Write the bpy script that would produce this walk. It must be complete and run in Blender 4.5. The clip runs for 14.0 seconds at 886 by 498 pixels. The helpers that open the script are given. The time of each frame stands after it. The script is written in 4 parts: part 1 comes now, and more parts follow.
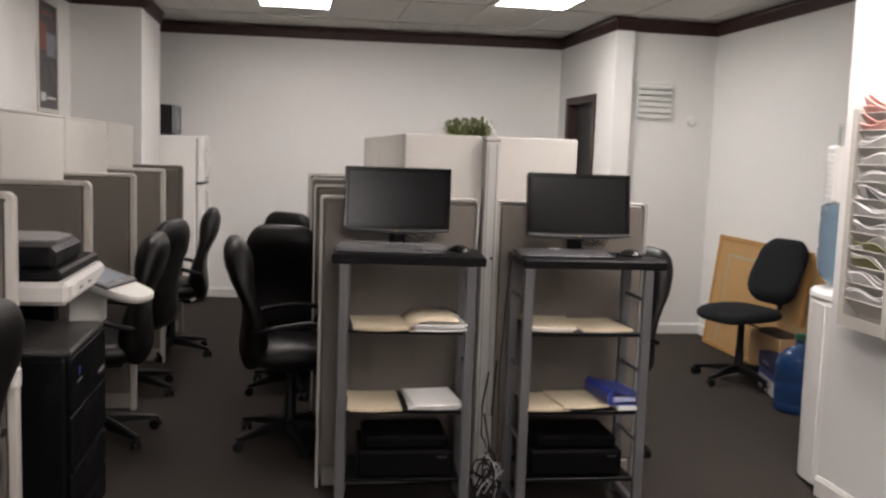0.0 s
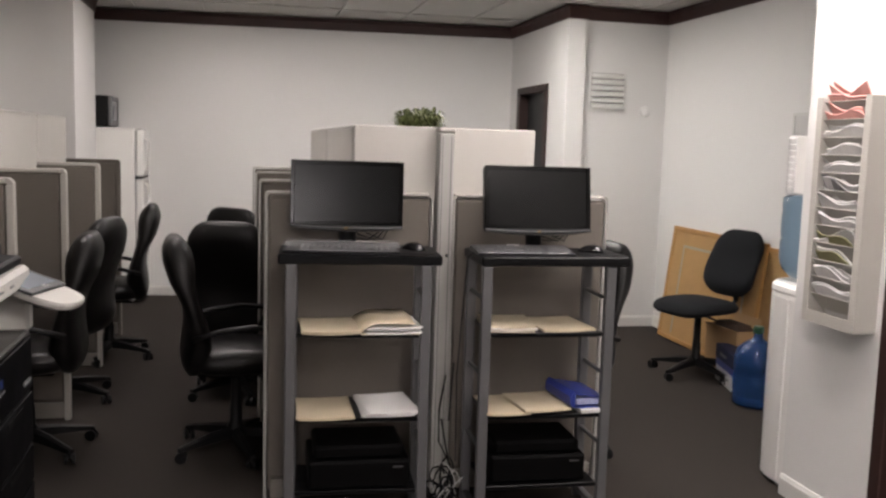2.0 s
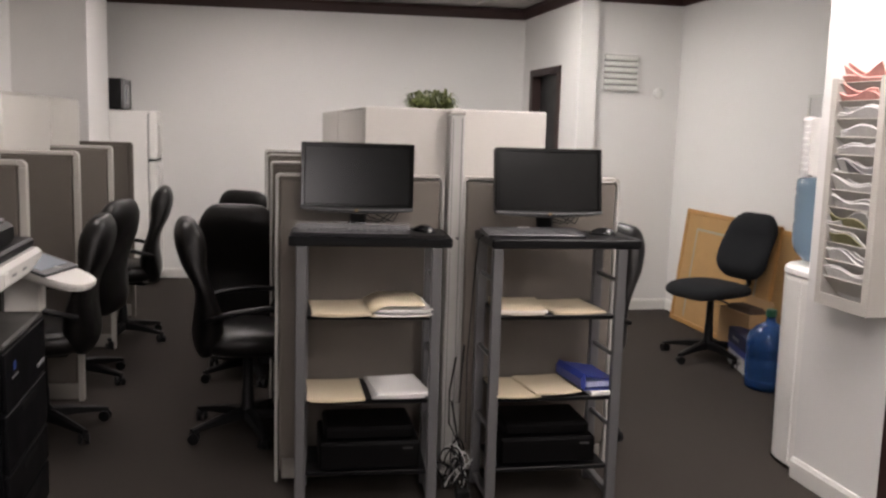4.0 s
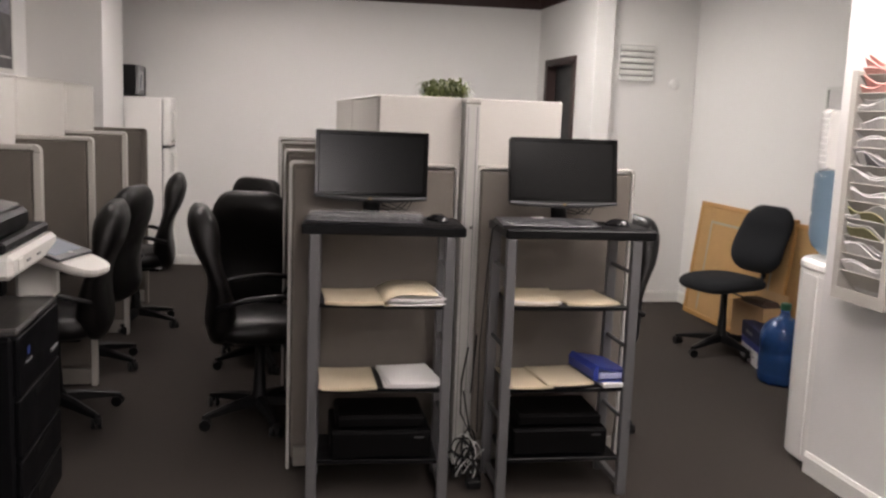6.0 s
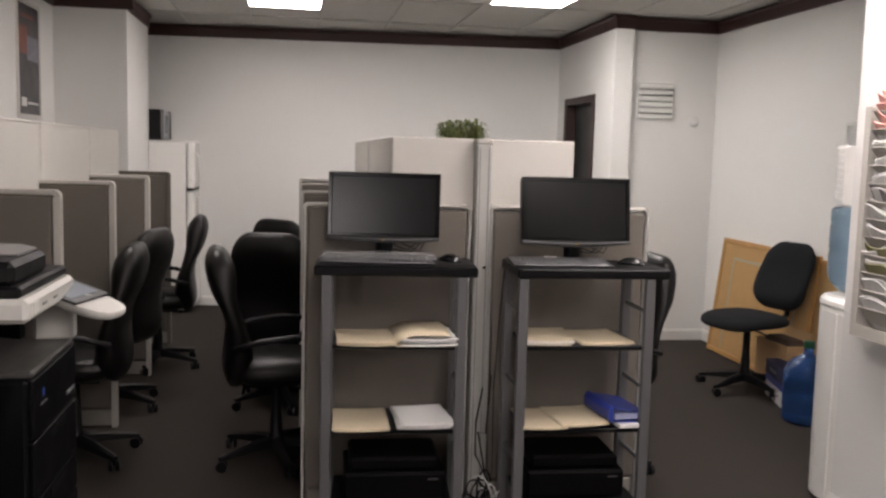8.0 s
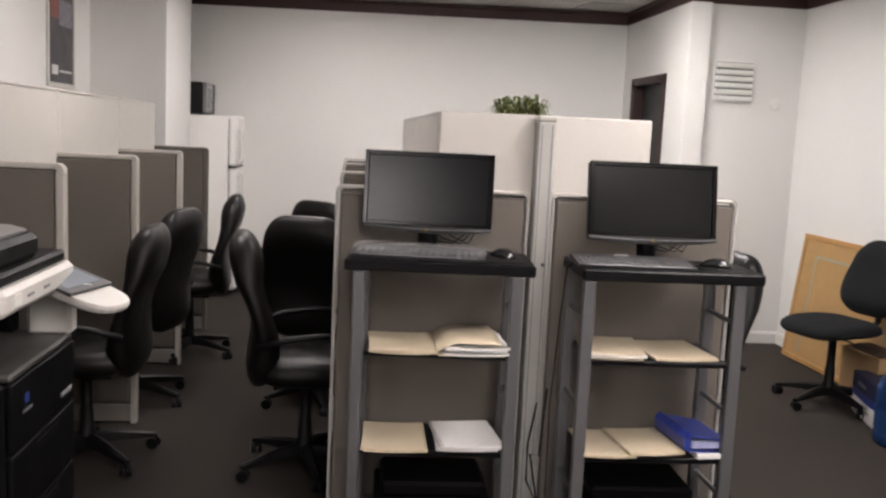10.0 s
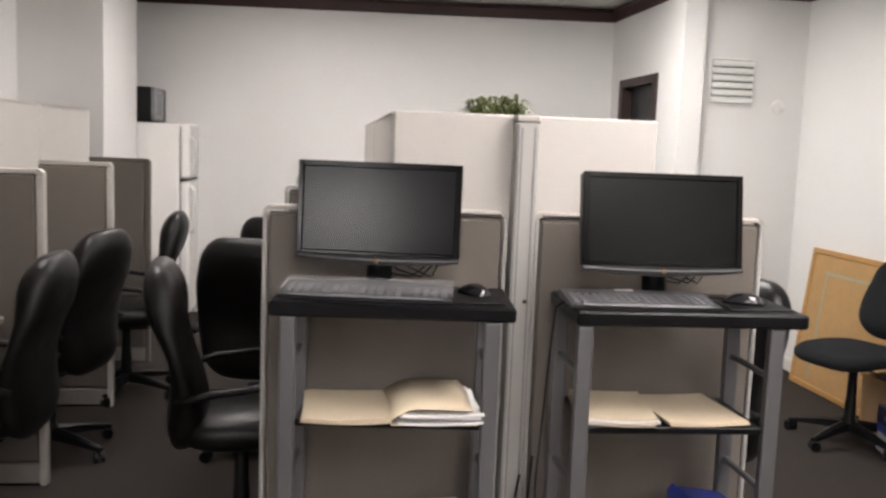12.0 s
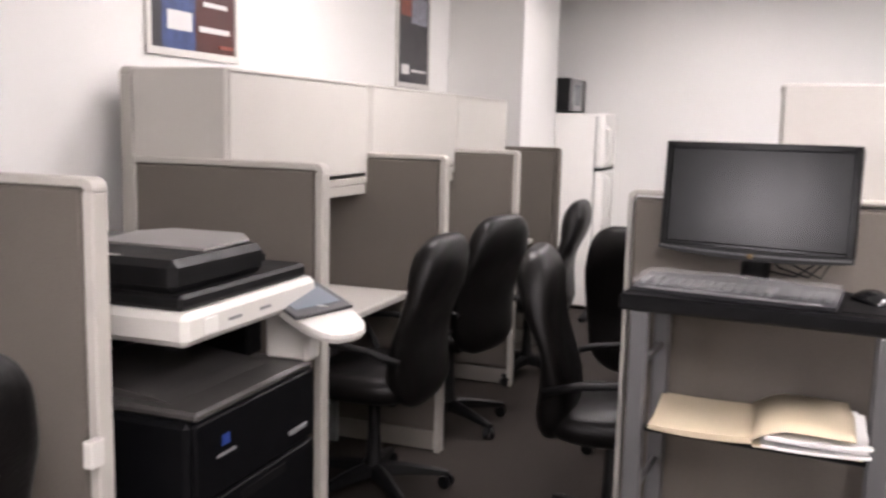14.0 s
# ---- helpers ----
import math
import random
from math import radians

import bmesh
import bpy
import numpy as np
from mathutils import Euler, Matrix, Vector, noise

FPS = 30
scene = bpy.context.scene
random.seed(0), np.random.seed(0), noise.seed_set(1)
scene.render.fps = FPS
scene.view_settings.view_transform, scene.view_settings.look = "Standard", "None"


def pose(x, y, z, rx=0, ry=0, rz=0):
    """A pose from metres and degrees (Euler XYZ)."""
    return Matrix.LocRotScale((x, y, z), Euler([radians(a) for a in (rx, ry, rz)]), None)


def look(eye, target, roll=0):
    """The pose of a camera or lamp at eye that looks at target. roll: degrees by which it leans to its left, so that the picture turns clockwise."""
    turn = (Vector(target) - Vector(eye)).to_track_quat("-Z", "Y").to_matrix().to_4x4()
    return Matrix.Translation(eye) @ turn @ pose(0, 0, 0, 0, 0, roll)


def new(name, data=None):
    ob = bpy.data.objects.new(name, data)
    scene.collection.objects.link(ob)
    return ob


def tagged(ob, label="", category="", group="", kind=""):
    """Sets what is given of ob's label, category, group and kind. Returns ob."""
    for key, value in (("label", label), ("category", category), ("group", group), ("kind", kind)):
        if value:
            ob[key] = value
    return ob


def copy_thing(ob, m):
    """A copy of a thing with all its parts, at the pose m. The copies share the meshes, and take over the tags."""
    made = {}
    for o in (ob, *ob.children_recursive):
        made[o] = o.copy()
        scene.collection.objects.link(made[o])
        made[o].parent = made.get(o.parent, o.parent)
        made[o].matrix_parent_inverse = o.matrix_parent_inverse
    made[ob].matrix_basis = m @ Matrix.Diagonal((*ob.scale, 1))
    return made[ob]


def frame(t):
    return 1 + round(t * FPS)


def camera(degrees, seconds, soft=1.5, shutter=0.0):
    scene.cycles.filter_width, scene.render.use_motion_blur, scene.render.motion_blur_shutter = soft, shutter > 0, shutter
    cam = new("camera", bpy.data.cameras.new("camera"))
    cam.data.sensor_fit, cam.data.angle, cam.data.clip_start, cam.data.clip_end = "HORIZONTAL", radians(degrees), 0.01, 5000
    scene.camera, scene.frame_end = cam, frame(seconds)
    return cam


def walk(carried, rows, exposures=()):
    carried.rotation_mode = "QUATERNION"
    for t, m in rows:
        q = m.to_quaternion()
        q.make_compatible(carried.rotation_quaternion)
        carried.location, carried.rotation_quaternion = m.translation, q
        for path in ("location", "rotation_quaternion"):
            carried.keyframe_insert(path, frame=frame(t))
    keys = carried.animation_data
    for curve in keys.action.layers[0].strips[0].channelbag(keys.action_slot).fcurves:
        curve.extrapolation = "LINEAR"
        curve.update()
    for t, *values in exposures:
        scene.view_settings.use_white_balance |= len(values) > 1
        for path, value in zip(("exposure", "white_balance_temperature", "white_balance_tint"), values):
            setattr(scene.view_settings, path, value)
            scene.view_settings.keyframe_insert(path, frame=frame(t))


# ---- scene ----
cam = camera(52.6, 14.0, soft=2.5, shutter=0.3)
EXPOSURES = [(0, 0.06, 6600, 17), (2.5, 0.06, 6620, 18), (6, 0.13, 6650, 19), (7.5, -0.06, 6650, 18), (9, 0.14, 6620, 18), (11.5, 0.50, 6500, 17), (12.5, 0.42, 6500, 17), (13.2, 0.44, 6500, 17), (14, 0.84, 6400, 21)]
PATH = [
    (0, (0.126, -0.507, 1.528), (0.458, 1.454, 1.314), 2.0),
    (0.5, (0.099, -0.389, 1.534), (0.502, 1.562, 1.349), 1.7),
    (1, (0.092, -0.322, 1.529), (0.598, 1.601, 1.310), 3.0),
    (1.5, (0.126, -0.321, 1.533), (0.609, 1.606, 1.303), 2.4),
    (2, (0.142, -0.306, 1.532), (0.586, 1.631, 1.302), 1.7),
    (2.5, (0.145, -0.306, 1.530), (0.565, 1.633, 1.272), 1.8),
    (5, (0.159, -0.305, 1.528), (0.565, 1.634, 1.258), 1.4),
    (5.5, (0.154, -0.292, 1.527), (0.541, 1.651, 1.251), 1.3),
    (6, (0.151, -0.290, 1.524), (0.540, 1.650, 1.233), 2.2),
    (6.5, (0.154, -0.286, 1.541), (0.532, 1.667, 1.326), 1.4),
    (7, (0.155, -0.289, 1.549), (0.523, 1.671, 1.392), 1.6),
    (7.5, (0.171, -0.277, 1.543), (0.520, 1.684, 1.362), 1.4),
    (8, (0.211, -0.308, 1.534), (0.538, 1.654, 1.326), 1.5),
    (8.5, (0.249, -0.293, 1.524), (0.532, 1.668, 1.247), 1.2),
    (9, (0.253, -0.138, 1.521), (0.512, 1.829, 1.268), 2.0),
    (11.5, (0.407, 0.655, 1.508), (0.582, 2.632, 1.260), 2.4),
    (12, (0.441, 0.847, 1.510), (0.688, 2.818, 1.281), 2.2),
    (12.5, (0.500, 0.970, 1.509), (0.848, 2.926, 1.281), 2.5),
    (13, (0.559, 1.037, 1.506), (0.529, 3.022, 1.261), 1.5),
    (13.2, (0.586, 1.047, 1.499), (0.412, 3.023, 1.246), 1.5),
    (13.5, (0.601, 1.061, 1.489), (0.223, 3.008, 1.231), 1.4),
    (14, (0.613, 1.035, 1.483), (-0.075, 2.893, 1.209), 1.4),
]
walk(cam, [(t, look(eye, aim, roll)) for t, eye, aim, roll in PATH], EXPOSURES)

# ---- world and light ----
world = bpy.data.worlds.new("world")
scene.world = world
world.use_nodes = True
world.node_tree.nodes["Background"].inputs[0].default_value = (0.9, 0.95, 1.0, 1)
world.node_tree.nodes["Background"].inputs[1].default_value = 0.05
scene.view_settings.exposure = 0.0
LIGHT_POWER = 25.0
# near left corner of each lamp panel in the ceiling grid, and its length
# the first two panels are visible; the rest are unseen, placed to balance brightness
LAMPS = [(-0.19, 6.74, 0.61), (1.66, 5.42, 1.22), (1.66, 1.90, 1.22), (-0.807, 4.30, 0.61), (0.427, 0.08, 1.22), (1.66, -1.14, 1.22), (0.427, -3.58, 1.22)]
CEIL = 2.71

# ---- materials ----


def mat(name, color, rough=0.5, metal=0.0, vary=0.12, scale=6.0, fine=0.0, fine_scale=400.0, bump=0.0, bump_scale=300.0, spec=0.5, coat=0.0, per_object=0.0):
    """A surface with broad stains, fine grain, relief and a little change from object to object."""
    m = bpy.data.materials.new(name)
    m.use_nodes = True
    nt = m.node_tree
    n, l = nt.nodes, nt.links
    b = n["Principled BSDF"]
    b.inputs["Roughness"].default_value = rough
    b.inputs["Metallic"].default_value = metal
    b.inputs["Specular IOR Level"].default_value = spec
    b.inputs["Coat Weight"].default_value = coat
    tc = n.new("ShaderNodeTexCoord")
    big = n.new("ShaderNodeTexNoise")
    big.inputs["Scale"].default_value = scale
    big.inputs["Detail"].default_value = 6
    l.new(tc.outputs["Object"], big.inputs["Vector"])
    small = n.new("ShaderNodeTexNoise")
    small.inputs["Scale"].default_value = fine_scale
    small.inputs["Detail"].default_value = 2
    l.new(tc.outputs["Object"], small.inputs["Vector"])

    def math_node(op, a, bb):
        q = n.new("ShaderNodeMath")
        q.operation = op
        for i, v in enumerate((a, bb)):
            if isinstance(v, (int, float)):
                q.inputs[i].default_value = v
            else:
                l.new(v, q.inputs[i])
        return q.outputs[0]
    f = math_node("ADD", math_node("MULTIPLY", math_node("SUBTRACT", big.outputs[0], 0.5), vary * 2), 1.0)
    f = math_node("ADD", f, math_node("MULTIPLY", math_node("SUBTRACT", small.outputs[0], 0.5), fine * 2))
    if per_object:
        info = n.new("ShaderNodeObjectInfo")
        f = math_node("ADD", f, math_node("MULTIPLY", math_node("SUBTRACT", info.outputs["Random"], 0.5), per_object))
    mul = n.new("ShaderNodeVectorMath")
    mul.operation = "SCALE"
    mul.inputs[0].default_value = color
    l.new(f, mul.inputs["Scale"])
    l.new(mul.outputs[0], b.inputs["Base Color"])
    rr = math_node("ADD", math_node("MULTIPLY", math_node("SUBTRACT", big.outputs[0], 0.5), 0.25), rough)
    l.new(rr, b.inputs["Roughness"])
    if bump:
        bn = n.new("ShaderNodeTexNoise")
        bn.inputs["Scale"].default_value = bump_scale
        bn.inputs["Detail"].default_value = 4
        l.new(tc.outputs["Object"], bn.inputs["Vector"])
        bp = n.new("ShaderNodeBump")
        bp.inputs["Strength"].default_value = bump
        bp.inputs["Distance"].default_value = 0.004
        l.new(bn.outputs[0], bp.inputs["Height"])
        l.new(bp.outputs[0], b.inputs["Normal"])
    return m


def plain(name, color, rough, spec):
    """An even glossy surface."""
    m = bpy.data.materials.new(name)
    m.use_nodes = True
    b = m.node_tree.nodes["Principled BSDF"]
    b.inputs["Base Color"].default_value = (*color, 1)
    b.inputs["Roughness"].default_value = rough
    b.inputs["Specular IOR Level"].default_value = spec
    return m


def glow(name, color, strength):
    m = bpy.data.materials.new(name)
    m.use_nodes = True
    b = m.node_tree.nodes["Principled BSDF"]
    b.inputs["Base Color"].default_value = (0.8, 0.8, 0.8, 1)
    b.inputs["Emission Color"].default_value = (*color, 1)
    b.inputs["Emission Strength"].default_value = strength
    return m


M_WALL = mat("wall_paint", (0.70, 0.69, 0.675), 0.55, vary=0.03, scale=1.5, bump=0.12, bump_scale=140)
M_CEIL = mat("ceiling_tile", (0.62, 0.61, 0.58), 0.9, vary=0.06, scale=3, fine=0.25, fine_scale=160, bump=0.4, bump_scale=160)
M_GRID = mat("ceiling_grid_metal", (0.58, 0.57, 0.54), 0.5)
M_CARPET = mat("carpet", (0.039, 0.033, 0.0290), 0.95, vary=0.18, scale=2.2, fine=0.5, fine_scale=260, bump=0.9, bump_scale=320, spec=0.15)
M_CROWN = mat("dark_red_wood", (0.034, 0.009, 0.007), 0.5, vary=0.3, scale=9)
M_BASE = mat("white_trim_paint", (0.68, 0.67, 0.64), 0.45, vary=0.05)
M_FABRIC = mat("grey_panel_fabric", (0.138, 0.122, 0.107), 0.95, vary=0.07, scale=8, fine=0.35, fine_scale=330, bump=0.7, bump_scale=380, spec=0.2)
M_FABRIC_L = mat("light_panel_fabric", (0.49, 0.472, 0.44), 0.9, vary=0.05, scale=6, fine=0.15, fine_scale=380, bump=0.5, bump_scale=400, spec=0.2)
M_TRIM = mat("cream_panel_trim", (0.42, 0.40, 0.365), 0.45, vary=0.06)
M_DARKDOOR = mat("dark_door_wood", (0.026, 0.010, 0.008), 0.5, vary=0.3, scale=14)
M_WHITE = mat("white_appliance_enamel", (0.76, 0.745, 0.72), 0.35, vary=0.04, bump=0.05, bump_scale=250)
M_BLACKPL = mat("black_plastic", (0.005, 0.005, 0.0055), 0.45, spec=0.2, vary=0.2, bump=0.08, bump_scale=500)
M_RAIL = mat("mottled_grey_rail", (0.21, 0.195, 0.175), 0.5, vary=0.2, scale=12)
M_POST = mat("grey_post_paint", (0.36, 0.35, 0.33), 0.45, vary=0.06)
M_PC = mat("matt_black_case", (0.0016, 0.0015, 0.0016), 0.6, vary=0.2, spec=0.06)
M_LINE = mat("dull_silver_line", (0.09, 0.09, 0.095), 0.35, metal=0.5)
M_GREYPL = mat("grey_plastic", (0.17, 0.17, 0.175), 0.45, vary=0.1)
M_LEATHER = mat("black_leather", (0.0045, 0.004, 0.004), 0.40, vary=0.25, scale=14, bump=0.3, bump_scale=90, spec=0.26)
M_TASK = mat("charcoal_seat_fabric", (0.011, 0.012, 0.014), 0.95, vary=0.15, fine=0.4, fine_scale=500, bump=0.6, bump_scale=420, spec=0.2)
M_SILVER = mat("silver_painted_steel", (0.098, 0.097, 0.100), 0.45, metal=0.3, vary=0.08)
M_BLACKLAM = mat("black_laminate", (0.0025, 0.0025, 0.003), 0.42, vary=0.2, scale=20, spec=0.14)
M_SCREEN = plain("dark_screen", (0.0010, 0.0010, 0.0012), 0.22, 0.17)
M_BEZEL = plain("gloss_black", (0.0015, 0.0015, 0.0015), 0.18, 0.14)
M_FOLDER = mat("manila_card", (0.50, 0.425, 0.305), 0.75, vary=0.06, scale=14, fine=0.05, per_object=0.12)
M_PAPER = mat("white_paper", (0.60, 0.59, 0.58), 0.8, vary=0.04, per_object=0.08)
M_BLUE = mat("blue_plastic", (0.02, 0.035, 0.20), 0.35, vary=0.15)
M_PINK = mat("pink_paper", (0.70, 0.36, 0.32), 0.8, vary=0.06, per_object=0.1)
M_DESK = mat("grey_laminate", (0.42, 0.40, 0.37), 0.5, vary=0.06, scale=20, fine=0.1)
M_BEIGEPL = mat("off_white_plastic", (0.55, 0.535, 0.505), 0.4, vary=0.04)
M_WOODF = mat("honey_wood", (0.42, 0.22, 0.07), 0.5, vary=0.25, scale=12)
M_CORK = mat("cork", (0.40, 0.24, 0.10), 0.9, vary=0.12, scale=10, fine=0.5, fine_scale=220, bump=0.5, bump_scale=220)
M_CARD = mat("brown_cardboard", (0.38, 0.24, 0.12), 0.85, vary=0.1)
M_NAVY = mat("navy_box_print", (0.008, 0.012, 0.045), 0.6, vary=0.1)
M_LEAF = mat("plant_leaf", (0.15, 0.175, 0.055), 0.5, vary=0.3, scale=30, per_object=0.5)
M_CHROME = mat("chrome", (0.5, 0.5, 0.5), 0.2, metal=1.0, vary=0.05)
M_METALV = mat("painted_vent_metal", (0.60, 0.60, 0.57), 0.45, vary=0.05)
M_CABLE_W = mat("grey_cable", (0.48, 0.48, 0.47), 0.5)
M_LAMP = glow("warm_lamp_diffuser", (1.0, 0.962, 0.905), LIGHT_POWER)
M_LAMP_COOL = glow("cool_lamp_diffuser", (0.975, 0.975, 0.91), LIGHT_POWER)

# ---- mesh helpers ----


def part(name, bm, material, parent=None, label="", smooth=False, kind=""):
    me = bpy.data.meshes.new(name)
    bmesh.ops.recalc_face_normals(bm, faces=bm.faces)
    bm.to_mesh(me)
    bm.free()
    for mm in (material if isinstance(material, (list, tuple)) else [material]):
        me.materials.append(mm)
    if smooth:
        for p in me.polygons:
            p.use_smooth = True
    ob = new(name, me)
    ob.parent = parent
    return tagged(ob, label=label, kind=kind)


def thing(name, place, label, category, group="", turn=0.0):
    ob = new(name)
    ob.matrix_basis = pose(*place, 0, 0, turn)
    return tagged(ob, label, category, group)


def box(bm, lo, hi, bevel=0.0, m=None, mi=0, seg=1):
    """A box from corner lo to corner hi, with rounded edges."""
    c = [(a + b) / 2 for a, b in zip(lo, hi)]
    s = [abs(b - a) for a, b in zip(lo, hi)]
    mm = Matrix.Translation(c) @ Matrix.Diagonal((*s, 1))
    if m is not None:
        mm = m @ mm
    r = bmesh.ops.create_cube(bm, size=1, matrix=mm)
    fs = {f for v in r["verts"] for f in v.link_faces}
    for f in fs:
        f.material_index = mi
    if bevel:
        es = list({e for v in r["verts"] for e in v.link_edges})
        bmesh.ops.bevel(bm, geom=es, offset=bevel, segments=seg, profile=0.5, affect="EDGES", material=-1)


def boxes(*items, bevel=0.0, seg=1):
    bm = bmesh.new()
    for lo, hi in items:
        box(bm, lo, hi, bevel, seg=seg)
    return bm


def ring_loft(bm, rings, cap=True, mi=0):
    """Skins closed rings of equal count."""
    vs = [[bm.verts.new(p) for p in ring] for ring in rings]
    k = len(vs[0])
    for a, b in zip(vs, vs[1:]):
        for i in range(k):
            bm.faces.new((a[i], a[(i + 1) % k], b[(i + 1) % k], b[i])).material_index = mi
    if cap:
        bm.faces.new(vs[0]).material_index = mi
        bm.faces.new(vs[-1][::-1]).material_index = mi


def sweep(bm, pts, r, seg=8, r2=None, cap=True):
    """A round or flat bar along the points."""
    pts = [Vector(p) for p in pts]
    rings = []
    up = Vector((0, 0, 1))
    for i, p in enumerate(pts):
        d = (pts[min(i + 1, len(pts) - 1)] - pts[max(i - 1, 0)]).normalized()
        side = d.cross(up)
        if side.length < 0.1:
            side = d.cross(Vector((0, 1, 0)))
        side.normalize()
        nn = side.cross(d).normalized()
        rb = r2 or r
        rings.append([p + side * r * math.cos(2 * math.pi * j / seg) + nn * rb * math.sin(2 * math.pi * j / seg) for j in range(seg)])
    ring_loft(bm, rings, cap)


def lathe(bm, prof, seg=20, c=(0, 0, 0), mi=0):
    ring_loft(bm, [[(c[0] + r * math.cos(2 * math.pi * j / seg), c[1] + r * math.sin(2 * math.pi * j / seg), c[2] + z) for j in range(seg)] for r, z in prof], True, mi)


def super_ring(w, t, k=24, p=3.0):
    out = []
    for j in range(k):
        a = 2 * math.pi * j / k
        ca, sa = math.cos(a), math.sin(a)
        out.append((math.copysign(abs(ca) ** (2 / p), ca) * w / 2, math.copysign(abs(sa) ** (2 / p), sa) * t / 2))
    return out


# ---- room ----
def back_y(x):
    return 8.66 - 0.085 * x


WX0, WX1 = -1.65, 3.72


def structure(name, bm, material, label):
    return part(name, bm, material, None, label, kind="structure")


structure("floor", boxes(((-5.2, -5.7, -0.1), (4.0, 9.3, 0))), M_CARPET, "dark grey-brown low-pile office carpet")
structure("wall_west", boxes(((WX0 - 0.12, 0.2, 0), (WX0, 7.17, CEIL))), M_WALL, "white painted office wall with posters")
structure("wall_west_pier", boxes(((WX0, 0.2, 0), (-1.58, 3.49, CEIL))), M_WALL, "white painted wall pier behind the cubicles")
structure("wall_column_west", boxes(((WX0 - 0.12, 7.17, 0), (-1.10, 8.2, CEIL)), ((WX0 - 0.12, 8.2, 0), (-1.50, 9.1, CEIL))), M_WALL, "white painted square wall column beside the fridge")


def prism(pts, z0, z1):
    bm = bmesh.new()
    ring_loft(bm, [[(x, y, z0) for x, y in pts], [(x, y, z1) for x, y in pts]])
    return bm


structure("wall_north", prism([(-1.50, back_y(-1.50)), (2.79, back_y(2.79)), (2.79, 9.1), (-1.50, 9.1)], 0, CEIL), M_WALL, "long white painted back wall")
D0, D1, DH = 7.34, 8.10, 2.07
structure("wall_door_side", boxes(((2.79, 6.84, 0), (2.90, D0, CEIL)), ((2.79, D1, 0), (2.90, 8.6, CEIL)), ((2.79, D0, DH), (2.90, D1, CEIL)), ((2.90, 6.84, 0), (2.95, 7.02, CEIL))), M_WALL, "white painted wall corner with a dark doorway")
structure("wall_vent", boxes(((2.95, 6.90, 0), (3.84, 7.02, CEIL))), M_WALL, "white painted wall with a louvred vent")
structure("wall_east", boxes(((WX1, 3.19, 0), (3.84, 6.90, CEIL))), M_WALL, "white painted side wall")
structure("wall_pier", boxes(((2.56, 2.58, 0), (3.84, 3.19, CEIL))), M_WALL, "white painted wall pier carrying a letter rack")
structure("wall_east_near", boxes(((2.56, -5.5, 0), (2.68, 1.62, CEIL)), ((2.56, 1.62, 2.1), (2.68, 2.58, CEIL))), M_WALL, "white painted wall beside a dark door")
# unseen side space and window, added so the left screen shows a soft bright spot
structure("wall_far_west", boxes(((-5.1, -5.5, 0), (-5.0, 0.2, CEIL)), ((-5.1, 0.2, 0), (WX0 - 0.12, 0.32, CEIL))), M_WALL, "plain white painted wall")
structure("wall_south", boxes(((-5.1, -5.6, 0), (-3.8, -5.5, CEIL)), ((-2.6, -5.6, 0), (2.7, -5.5, CEIL)), ((-3.8, -5.6, 0), (-2.6, -5.5, 1.45)), ((-3.8, -5.6, 2.3), (-2.6, -5.5, CEIL))), M_WALL, "plain white painted wall out of view with an added window opening")
win = tagged(new("window_1"), "small unseen white-framed window added in the plain back wall", "window", kind="structure")
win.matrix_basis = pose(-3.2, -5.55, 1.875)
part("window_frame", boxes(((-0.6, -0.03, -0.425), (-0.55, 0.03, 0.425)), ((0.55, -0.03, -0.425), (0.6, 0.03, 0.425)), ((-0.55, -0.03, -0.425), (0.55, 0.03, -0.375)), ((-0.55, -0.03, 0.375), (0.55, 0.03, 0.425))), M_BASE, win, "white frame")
# glowing sheet added behind the unseen window as the source of that spot
structure("backdrop", boxes(((-4.4, -6.1, 1.0), (-2.3, -6.08, 2.7))), glow("added_window_glow", (1.0, 0.97, 0.94), 30.0), "plain glowing sheet behind the added window for the monitor highlight")

# ceiling: tiles, grid and crown
bm = bmesh.new()
box(bm, (-5.2, -5.7, CEIL + 0.012), (4.0, 9.3, CEIL + 0.1))
structure("ceiling", bm, M_CEIL, "suspended ceiling of off-white mineral tiles")
bm = bmesh.new()
gx = [-0.19 + 0.617 * i for i in range(-7, 7)]
for x in gx:
    box(bm, (x - 0.012, -5.5, CEIL), (x + 0.012, 9.2, CEIL + 0.02))
for i in range(-9, 4):
    y = 6.74 + 1.22 * i
    for a, b in zip(gx, gx[1:]):
        box(bm, (a + 0.012, y - 0.012, CEIL + 0.001), (b - 0.012, y + 0.012, CEIL + 0.02))
structure("ceiling_grid", bm, M_GRID, "painted metal ceiling grid bars")


def crown(name, a, b, inward):
    """A dark moulding along a wall top from a to b; inward points into the room."""
    bm = bmesh.new()
    a, b, n = Vector((*a, 0)), Vector((*b, 0)), Vector((*inward, 0))
    prof = [(0, 2.602), (0.014, 2.602), (0.017, 2.615), (0.022, 2.68), (0.032, 2.69), (0.034, CEIL), (0, CEIL)]
    ring_loft(bm, [[p + n * u + Vector((0, 0, z)) for u, z in prof] for p in (a, b)])
    structure(name, bm, M_CROWN, "dark red-brown wooden crown moulding")


